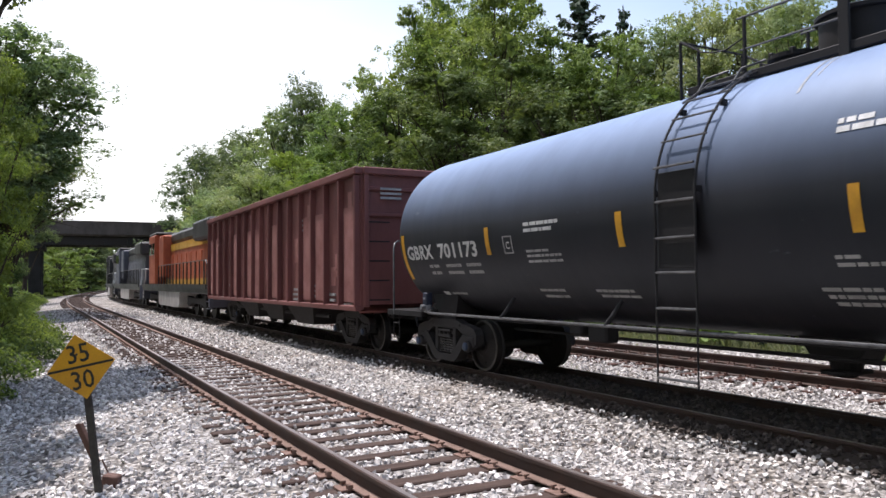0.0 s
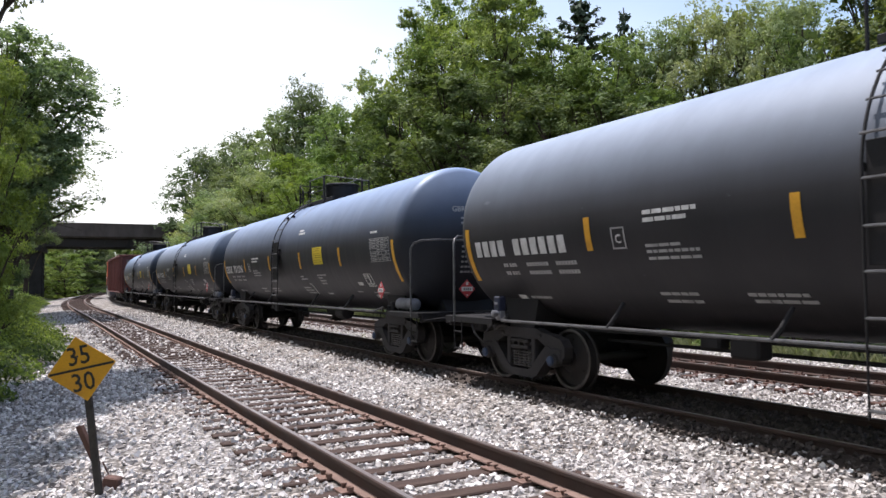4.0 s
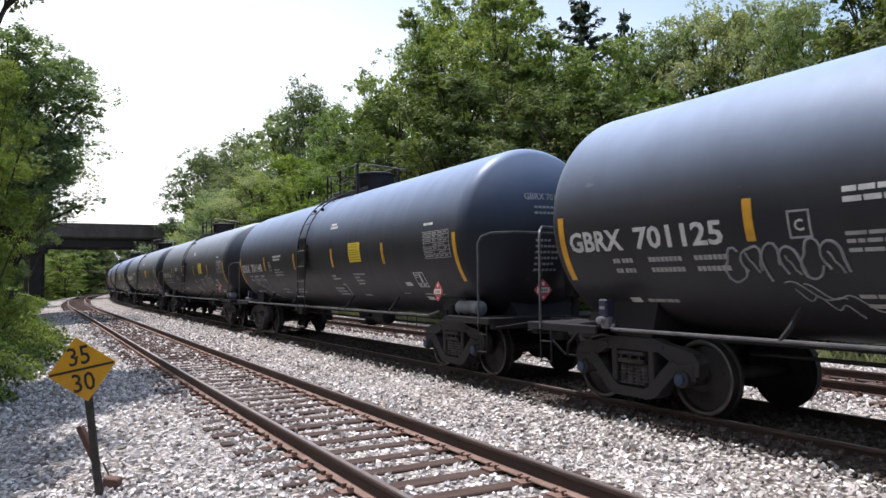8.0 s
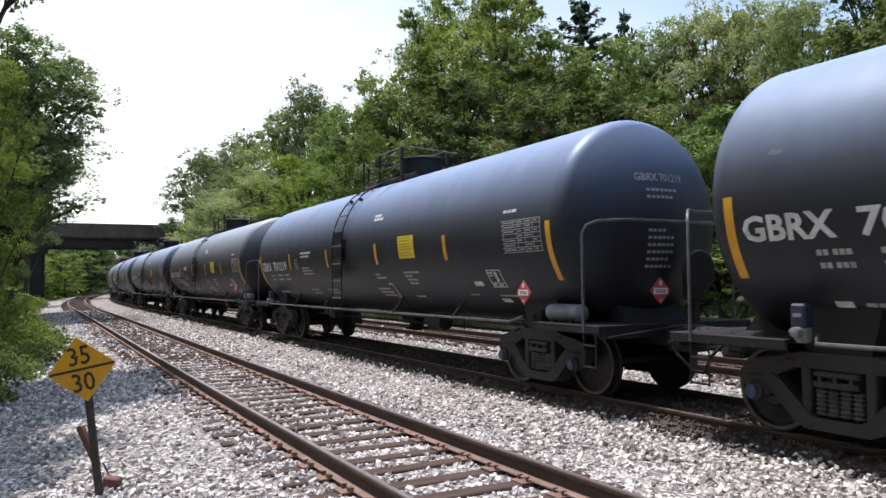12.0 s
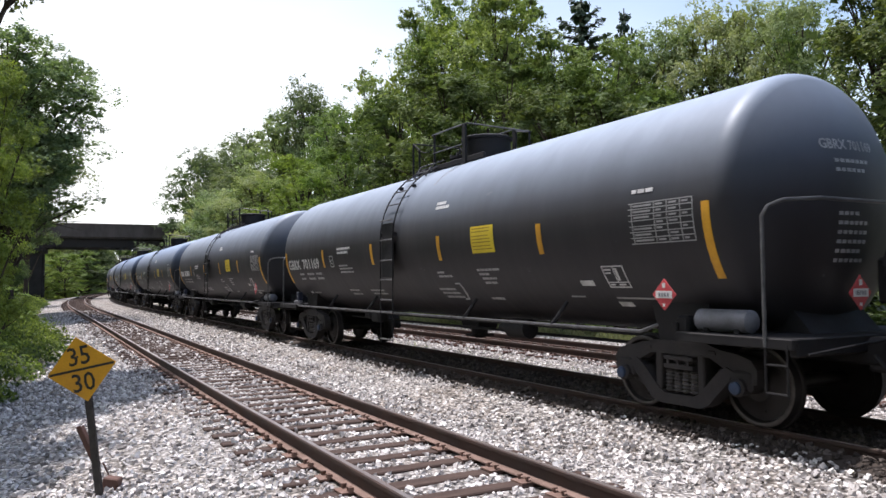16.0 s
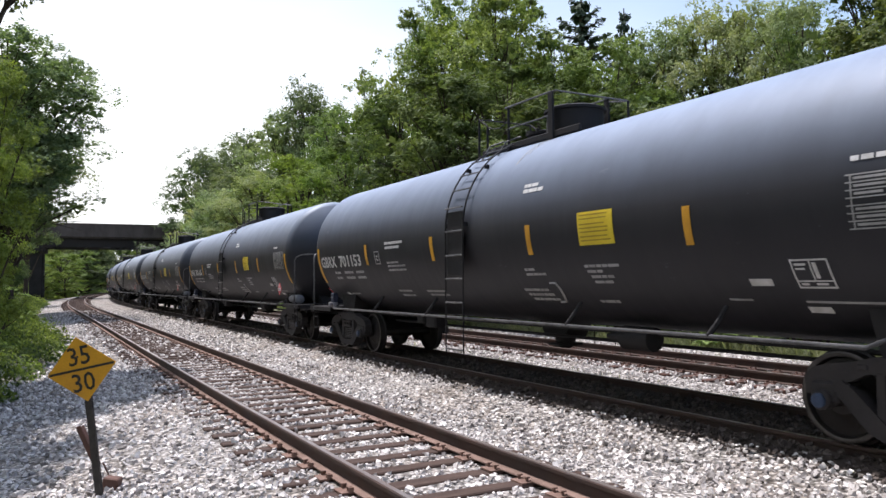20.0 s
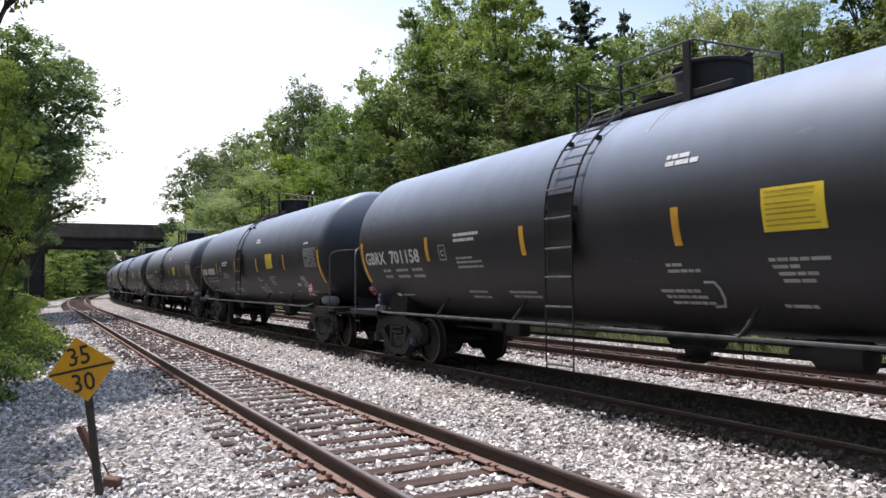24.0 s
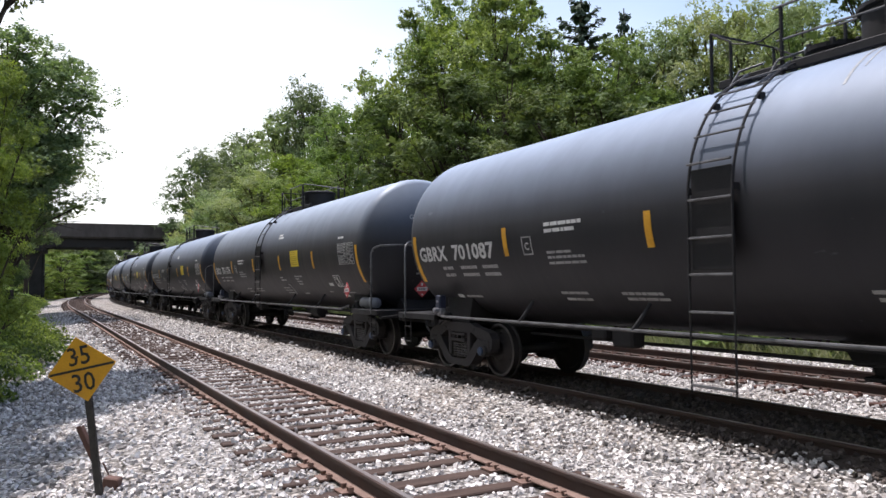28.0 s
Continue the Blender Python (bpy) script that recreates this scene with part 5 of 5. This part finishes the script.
def leaf_cloud(rng, centres, radii, per, leaf, flat=0.75, out=None, squash=1.0, corners=4, wild=0.55):
    """Leaf blades round clump centres: (n, corners, 3). out: the way each clump faces; wild: how far the blades turn out of it."""
    k = len(centres) * per
    c = np.repeat(centres, per, 0)
    r = np.repeat(radii, per)[:, None]
    d = rng.normal(size=(k, 3))
    d /= np.linalg.norm(d, axis=1, keepdims=True)
    pos = c + d * r * rng.uniform(0.2, 1.0, (k, 1)) * np.array([1, 1, flat])
    nrm = rng.normal(size=(k, 3)) * wild + d * 0.35 + np.array([0, 0, 0.45])
    if out is not None:
        nrm = nrm + np.repeat(out, per, 0) * 0.8
    nrm /= np.linalg.norm(nrm, axis=1, keepdims=True)
    u = np.cross(nrm, rng.normal(size=(k, 3)))
    u /= np.linalg.norm(u, axis=1, keepdims=True)
    w = np.cross(nrm, u)
    s = leaf * rng.uniform(0.6, 1.3, (k, 1))
    a, b = u * s, w * s * 0.55
    droop = nrm * s * 0.18
    low = np.array([1, 1, squash])
    if corners == 3:
        return np.stack([pos + (-a - b * 0.9) * low, pos + (a * 0.9 - b) * low, pos + (a * 0.1 + b * 1.5) * low], 1)
    return np.stack([pos + (-a - droop) * low, pos + (-b * 0.95 + droop * 0.5) * low, pos + (a - droop) * low, pos + (b + droop * 0.5) * low], 1)


def tree_meshes(seed, lobes=24, clumps=46, per=34, leaf=0.070, height=10.0, radius=3.6, bottom=2.0, mat=None, lobe=0.30, even=0.5):
    """One tree of 10 m: meshes of trunk with limbs, and of the crown, whose limbs end in drooping shelves of leaves."""
    rng = np.random.default_rng(seed)
    f = Form()
    bend = rng.uniform(-0.35, 0.35, (6, 2))
    pts = [Vector((bend[:i + 1, 0].sum() * 0.5, bend[:i + 1, 1].sum() * 0.5, height * 0.86 * i / 5)) for i in range(6)]
    f.tube(pts, [0.26 * (1 - 0.17 * i) for i in range(6)], 9)
    centres, radii, facing, inner = [], [], [], []
    for k in range(lobes):
        t = (k + 0.5) / lobes
        z = bottom + (height - bottom) * (0.05 + 0.86 * t)
        prof = sin(pi * min(1, 0.20 + 0.74 * t)) ** even
        a = k * 2.4 + rng.uniform(-0.5, 0.5)
        rr = radius * prof * (rng.uniform(0.50, 0.84) if k % 4 else rng.uniform(0.0, 0.35))
        c = np.array([rr * cos(a), rr * sin(a), z])
        lr = radius * lobe * rng.uniform(0.7, 1.35) * (0.6 + 0.5 * prof)
        base = pts[min(5, int(5 * min(0.95, max(0.15, (z - 1.6) / height))))]
        mid = base.lerp(Vector(c), 0.55) + Vector((0, 0, 0.25))
        f.tube([base, mid, Vector(c)], [0.09, 0.055, 0.02], 5)
        for j in range(2):
            e = Vector(c) + Vector(rng.normal(size=3)) * lr * 0.5
            f.tube([mid, mid.lerp(e, 0.6), e], [0.03, 0.02, 0.008], 4, False)
        # shelves: clumps gather round a few twig ends, so that gaps stay between them
        ends = rng.normal(size=(9, 3))
        ends[:, 2] = np.abs(ends[:, 2]) * 0.9 - 0.35
        ends /= np.linalg.norm(ends, axis=1, keepdims=True)
        d = ends[rng.integers(0, 9, clumps)] + rng.normal(size=(clumps, 3)) * np.array([0.34, 0.34, 0.16])
        reach = np.linalg.norm(d, axis=1, keepdims=True)
        q = c + d / reach * lr * np.minimum(reach, 1.25) * rng.uniform(0.66, 1.12, (clumps, 1)) * np.array([1, 1, 0.72])
        centres.append(q)
        radii.append(rng.uniform(0.20, 0.44, clumps) * (lr / 1.1))
        facing.append(d / reach * np.array([0.8, 0.8, 1.0]))
        e = rng.normal(size=(34, 3))
        e /= np.linalg.norm(e, axis=1, keepdims=True)
        inner.append(c + e * lr * rng.uniform(0.10, 0.5, (34, 1)) * np.array([1, 1, 0.7]))
    v = leaf_cloud(rng, np.concatenate(centres), np.concatenate(radii), per, leaf, 0.55, np.concatenate(facing), 0.66, 3, 0.5)
    # older, larger leaves deep in the crown
    w = leaf_cloud(rng, np.concatenate(inner), np.full(34 * lobes, 0.15), 1, leaf * 2.6, 0.7, None, 0.7, 3, 0.9)
    return f.mesh("trunk", BARK, 40), quads("crown", np.concatenate([v, w]), mat or LEAF, 3)


def conifer_meshes(seed):
    """A ragged cedar with upswept branch ends."""
    rng = np.random.default_rng(seed)
    f = Form().tube([(0, 0, 0), (0.05, 0, 5), (0, 0, 10)], [0.2, 0.12, 0.02], 8)
    cs, rs, out = [], [], []
    for k in range(24):
        z = 2.0 + 7.6 * k / 23
        reach = 2.1 * max(0.03, 1 - z / 10.0) ** 0.75
        for j in range(5):
            a = k * 1.9 + j * 1.26 + rng.uniform(-0.3, 0.3)
            q = reach * rng.uniform(0.35, 1.3)
            rise = 0.5 * q
            f.tube([(0, 0, z), (q * 0.5 * cos(a), q * 0.5 * sin(a), z + rise * 0.3), (q * cos(a), q * sin(a), z + rise)], [0.03, 0.02, 0.006], 4, False)
            for t in (0.25, 0.45, 0.6, 0.75, 0.9, 1.02):
                cs.append((q * t * cos(a), q * t * sin(a), z + rise * t * t + 0.02))
                rs.append(0.09 + 0.13 * (1 - t))
                out.append((cos(a), sin(a), 0.8))
    v = leaf_cloud(rng, np.array(cs), np.array(rs) * 0.75, 7, 0.055, 1.3, np.array(out), 1.5, 3)
    return f.mesh("trunk", BARK, 40), quads("crown", v, NEEDLE, 3)


BUILD_KINDS = {
    "green": tree_meshes(1, mat=LEAF),
    "green2": tree_meshes(2, lobes=28, clumps=42, mat=LEAF),
    "dark": tree_meshes(3, lobes=24, mat=LEAF_DARK),
    "dark2": tree_meshes(4, lobes=26, bottom=1.0, mat=LEAF_DARK),
    "light": tree_meshes(5, lobes=24, bottom=0.8, mat=LEAF_LIGHT),
    "grey": tree_meshes(6, lobes=36, clumps=44, per=26, bottom=1.5, mat=LEAF_BLUE, lobe=0.31),
    "dark_high": tree_meshes(14, lobes=28, clumps=44, bottom=4.4, mat=LEAF_DULL),
    "shade": tree_meshes(15, lobes=30, clumps=56, per=44, leaf=0.085, bottom=6.0, mat=LEAF_DARK, lobe=0.34),
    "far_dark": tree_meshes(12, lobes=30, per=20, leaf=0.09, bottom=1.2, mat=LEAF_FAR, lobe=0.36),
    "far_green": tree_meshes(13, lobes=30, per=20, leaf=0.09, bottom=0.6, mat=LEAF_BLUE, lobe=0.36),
    "conifer": conifer_meshes(7),
    "bush": tree_meshes(8, lobes=16, clumps=34, per=18, leaf=0.13, bottom=-1.0, mat=LEAF),
    "bush_light": tree_meshes(9, lobes=16, clumps=34, per=18, leaf=0.13, bottom=-1.0, mat=LEAF_LIGHT),
}
LABELS = {"shade": "tall dense dark green tree leaning over the stone bed", "dark_high": "tall dark green tree with a bare trunk near the bridge", "far_dark": "dark green tree with haze painted into its leaves", "far_green": "green broadleaf tree with haze-greyed leaf colour", "green": "full green broadleaf tree beside the line", "green2": "tall green broadleaf tree with layered crown", "dark": "dark green broadleaf tree with dense crown",
          "dark2": "dark green tree leafy to the ground", "light": "young bright green tree at the wood's edge", "grey": "grey-green poplar-like tree at the wood's edge",
          "conifer": "dark narrow conifer above the broadleaf trees", "bush": "dense green trackside bush", "bush_light": "sunlit yellow-green trackside bush"}


def plant(kind, x, y, top, radius, ground=-0.6, turn=None):
    trunk, crown = BUILD_KINDS[kind]
    rng = random.Random(int(x * 91 + y * 57))
    h = top - ground
    bush = kind.startswith("bush")
    ob = thing("bush" if bush else "tree", LABELS[kind], "bush" if bush else "tree", "trackside bushes" if bush else "trees of the wood",
               at=pose(x, y, ground, 0, 0, rng.uniform(0, 360) if turn is None else turn))
    wide = radius / (2.1 if kind == "conifer" else 3.6)
    for name, me in (("stem" if bush else "trunk", trunk), ("crown", crown)):
        p = new(name, me)
        p.parent = ob
        p.scale = (wide, wide, h / 10)
    return ob


WOOD = [
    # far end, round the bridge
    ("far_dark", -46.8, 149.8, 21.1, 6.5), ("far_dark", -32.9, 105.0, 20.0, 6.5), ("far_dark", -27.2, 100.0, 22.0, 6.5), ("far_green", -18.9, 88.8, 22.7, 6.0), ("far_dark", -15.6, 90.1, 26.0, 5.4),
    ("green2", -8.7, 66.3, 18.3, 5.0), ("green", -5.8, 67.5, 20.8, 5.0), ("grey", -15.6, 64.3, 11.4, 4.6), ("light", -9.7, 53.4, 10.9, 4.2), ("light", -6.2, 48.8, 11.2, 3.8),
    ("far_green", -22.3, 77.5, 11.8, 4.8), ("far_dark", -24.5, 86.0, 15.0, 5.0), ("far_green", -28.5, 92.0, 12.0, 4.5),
    # the tall group behind the train
    # lower front trees take dark leaves, the wood's shade put into their colour
    ("green2", -0.9, 48.7, 19.9, 3.9), ("green", 1.6, 45.7, 20.8, 4.4), ("green2", 3.4, 41.5, 18.6, 4.6), ("green2", 6.6, 44.0, 16.6, 4.2), ("green", 9.0, 40.0, 14.6, 3.6), ("dark2", -2.7, 42.4, 12.7, 4.2), ("dark", 0.5, 35.6, 12.2, 4.4),
    ("dark", 2.8, 32.6, 11.3, 4.2), ("dark2", 4.9, 29.8, 9.6, 3.7), ("dark", 6.6, 28.9, 9.6, 3.5),
    ("conifer", 9.5, 50.4, 20.9, 8.0), ("conifer", 11.6, 47.3, 18.9, 3.6),
    # lighter trees standing back, then the dark one over the line
    ("grey", 12.2, 41.6, 16.4, 3.8), ("grey", 14.6, 41.7, 17.4, 3.6), ("grey", 16.8, 40.5, 17.4, 3.6), ("grey", 17.4, 36.5, 16.0, 3.2), ("dark", 12.5, 21.0, 12.6, 2.8), ("dark2", 12.9, 18.8, 10.8, 3.4),
    ("dark2", 8.0, 27.2, 8.2, 3.2), ("green2", 9.4, 25.0, 7.8, 3.0), ("dark2", 10.6, 22.8, 6.6, 2.6), ("green", 14.5, 15.0, 10.0, 3.6), ("far_dark", 17.5, 8.0, 11.0, 4.0), ("far_green", 21.5, 0.0, 11.0, 4.4),
    ("far_dark", 24.5, -9.0, 11.0, 4.6),
]
for item in WOOD:
    plant(*item)

LEFT = [
    # big tree at the bridge and the wood's edge on the near side of the line
    ("dark_high", -24.3, 42.5, 16.0, 5.7), ("dark_high", -23.4, 41.0, 10.8, 4.6), ("dark_high", -30.5, 50.0, 15.5, 5.0), ("dark_high", -25.6, 37.0, 14.0, 4.4), ("dark_high", -27.2, 47.0, 12.8, 4.4), ("dark", -23.0, 31.5, 12.5, 3.8), ("dark", -18.0, 24.5, 11.5, 3.4),
    ("light", -12.0, 20.0, 8.0, 1.4), ("shade", -10.5, 15.7, 14.8, 2.8), ("light", -15.2, 23.0, 9.6, 2.3), ("shade", -9.2, 10.7, 13.5, 2.2), ("green", -15.8, 15.0, 10.5, 3.0), ("green", -11.0, 8.5, 8.5, 2.8),
    ("dark2", -36.8, 62.0, 10.0, 2.8), ("dark2", -31.8, 52.0, 9.0, 3.0), ("dark_high", -38.8, 70.0, 12.0, 3.3), ("far_dark", -84.0, 146.0, 14.0, 6.0), ("far_green", -86.0, 156.0, 15.0, 8.0), ("far_dark", -74.0, 158.0, 13.0, 6.0), ("far_green", -78.0, 165.0, 15.0, 7.0), ("far_dark", -62.0, 172.0, 14.0, 7.0),
]
for item in LEFT:
    plant(*item)
BUSHES = [
    ("bush", -10.8, 14.6, 2.2, 1.8), ("bush", -14.6, 21.0, 2.6, 2.2), ("bush", -18.4, 28.0, 2.8, 2.4), ("bush", -22.0, 34.0, 3.0, 2.6), ("bush", -10.4, 11.0, 2.2, 1.9), ("bush", -29.5, 45.0, 3.4, 3.0), ("bush", -25.2, 40.0, 3.5, 2.4), ("bush", -33.5, 55.0, 4.0, 2.4),
    ("bush_light", -64.5, 122.0, 6.5, 3.4), ("bush_light", -62.5, 125.0, 4.5, 3.0), ("bush_light", -66.0, 130.0, 8.0, 4.2), ("bush", -74.0, 138.0, 8.0, 5.0), ("bush_light", -70.5, 138.0, 6.0, 4.6), ("bush", -70.5, 146.0, 9.0, 5.0), ("bush_light", -66.5, 132.0, 3.0, 3.0),
]
for item in BUSHES:
    plant(*item)
# bushes at the foot of the wood behind the far track
for i in range(14):
    p, h = along(6.0 + i * 7.5, 10.3 + (i % 3) * 0.7)
    plant("bush" if i % 4 else "bush_light", p.x, p.y, 2.6 + (i * 37 % 5) * 0.5, 2.9)


# unseen trees added behind the camera, to darken what the tank sides mirror
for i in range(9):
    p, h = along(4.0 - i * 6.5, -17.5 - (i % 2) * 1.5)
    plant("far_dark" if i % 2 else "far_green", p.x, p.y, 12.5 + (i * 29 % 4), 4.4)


def build_far_woods():
    """The unbroken wood far behind, to close the view all round."""
    rng = np.random.default_rng(21)
    cs, rs = [], []
    for k in range(150):
        a = 2 * pi * k / 150 + rng.uniform(-0.02, 0.02)
        d = rng.uniform(190, 240)
        h = rng.uniform(9, 15)
        for j in range(16):
            cs.append((d * sin(a) + rng.normal() * 4, d * cos(a) + rng.normal() * 4, rng.uniform(0.5, h)))
            rs.append(rng.uniform(1.6, 3.2))
    # the wooded bank that closes the view under the bridge
    for k in range(260):
        y = rng.uniform(178, 192)
        cs.append(((rng.uniform(20, 420) - 784) / 1338 * y, y, rng.uniform(0.3, 13)))
        rs.append(rng.uniform(1.4, 2.6))
    v = leaf_cloud(rng, np.array(cs), np.array(rs), 20, 0.9)
    tagged(new("far_woods", quads("far_woods", v, LEAF_DARK)), "distant unbroken green woodland", "woodland", kind="stuff")


def build_undergrowth():
    """Vines and low brambles banked up along the left edge of the stone bed."""
    rng = np.random.default_rng(31)
    # dark base leaves and pale top leaves put shade and sun into the colour
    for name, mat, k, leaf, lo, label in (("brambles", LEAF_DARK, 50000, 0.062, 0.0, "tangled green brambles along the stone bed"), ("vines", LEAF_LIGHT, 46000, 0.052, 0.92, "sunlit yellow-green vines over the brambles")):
        s = 4 + 86 * rng.uniform(0, 1, k) ** 1.5
        edge = np.interp(s, [4, 9, 15, 22, 28, 33, 40, 55, 70, 90], [-9.8, -9.3, -8.5, -7.3, -6.9, -7.3, -7.9, -8.0, -7.6, -7.2]) + 0.25 * np.sin(s * 2.1) + 0.15 * np.sin(s * 5.3)
        depth = rng.uniform(0, 4.5, k) ** 1.15
        o = edge - depth
        top = 1.25 * (1 - np.exp(-depth / 0.8)) * (0.8 + 0.25 * np.sin(s * 1.7 + o) + 0.15 * np.sin(s * 4.1 - o * 2)) + 0.05
        p = along_many(s, o, 0.0)
        ground = np.where(o > -9.3, bed_height(o), -0.7)
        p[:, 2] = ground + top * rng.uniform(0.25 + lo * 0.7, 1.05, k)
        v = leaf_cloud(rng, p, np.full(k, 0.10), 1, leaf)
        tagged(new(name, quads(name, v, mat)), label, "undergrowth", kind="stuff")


def build_grass():
    """Weeds: blades behind the far track and along the left edge of the stone bed."""
    rng = np.random.default_rng(8)
    made = []
    for o0, o1, s0, s1, k, h in ((8.5, 10.2, 0, 60, 13000, 0.42), (6.4, 8.6, 0, 60, 700, 0.13), (-11.5, -8.9, 4, 60, 9000, 0.30), (-8.9, -8.3, 6, 60, 1200, 0.18), (2.1, 2.5, 10, 60, 120, 0.15)):
        s, o = rng.uniform(s0, s1, k), rng.uniform(o0, o1, k)
        p = along_many(s, o, 0)
        p[:, 2] = np.where((o > -9.3) & (o < 10.3), bed_height(o), -0.66) - 0.02
        a = rng.uniform(0, 2 * pi, k)
        side = np.stack([np.cos(a), np.sin(a), 0 * a], 1) * 0.012
        lean = np.stack([rng.normal(0, 0.35, k), rng.normal(0, 0.35, k), np.ones(k)], 1) * h * rng.uniform(0.4, 1.3, (k, 1))
        made.append(np.stack([p - side, p + side, p + lean * 0.6 + side * 0.8, p + lean * [1.25, 1.25, 1.0]], 1))
    tagged(new("weeds", quads("weeds", np.concatenate(made), GRASS)), "pale green weeds and grass beside the stone bed", "weeds", kind="stuff")


build_far_woods()
build_undergrowth()
build_grass()

# ------------------------------------------------------------ movement


def head_of_train(t):
    """Arc position of the first tank car's middle."""
    ts = [0, 3, 7, 8, 9, 10, 11, 12, 15, 16, 17, 18, 20, 21, 24, 25, 26, 27, 28]
    ps = [5.52, 44.42, 96.18, 109.14, 121.95, 134.85, 147.78, 160.75, 199.53, 212.22, 225.02, 237.94, 263.74, 276.65, 315.16, 328.20, 340.97, 353.79, 366.84]
    return float(np.interp(t, ts, ps))


def car_pose(s, half):
    a, b = along(s + half)[0], along(s - half)[0]
    d = a - b
    return Matrix.Translation((a + b) / 2) @ Matrix.Rotation(atan2(d.y, d.x), 4, "Z")


def motions():
    stock = [(car, -PITCH * k - (0.13 if k == 9 else 0.0), 6.65, 0.457) for k, car in enumerate(tank_cars)]  # one coupler runs stretched
    stock += [(hopper, 17.45, 6.1, 0.457)] + [(c, 37.1 + 22.4 * k, 6.6, 0.508) for k, c in enumerate(locos)]
    for car, lead, half, radius in stock:
        walk(car, [(t / 2, car_pose(head_of_train(t / 2) + lead, half)) for t in range(57)])
        # wheels turn while their car is within sight of the camera
        near = [i for i in range(841) if -16 < head_of_train(i / 30) + lead < 62]
        if not near:
            continue
        steps = sorted({0, 840, *near})
        for truck in [c for c in car.children if c.name.startswith("truck")]:
            for axle in [c for c in truck.children if c.name.startswith("wheelset")]:
                place = axle.matrix_basis.translation.copy()
                rows = []
                for i in steps:
                    k = min(max(i, near[0]), near[-1])
                    rows.append((i / 30, Matrix.Translation(place) @ Matrix.Rotation((head_of_train(k / 30) + lead) / radius, 4, "Y")))
                walk(axle, rows)


motions()
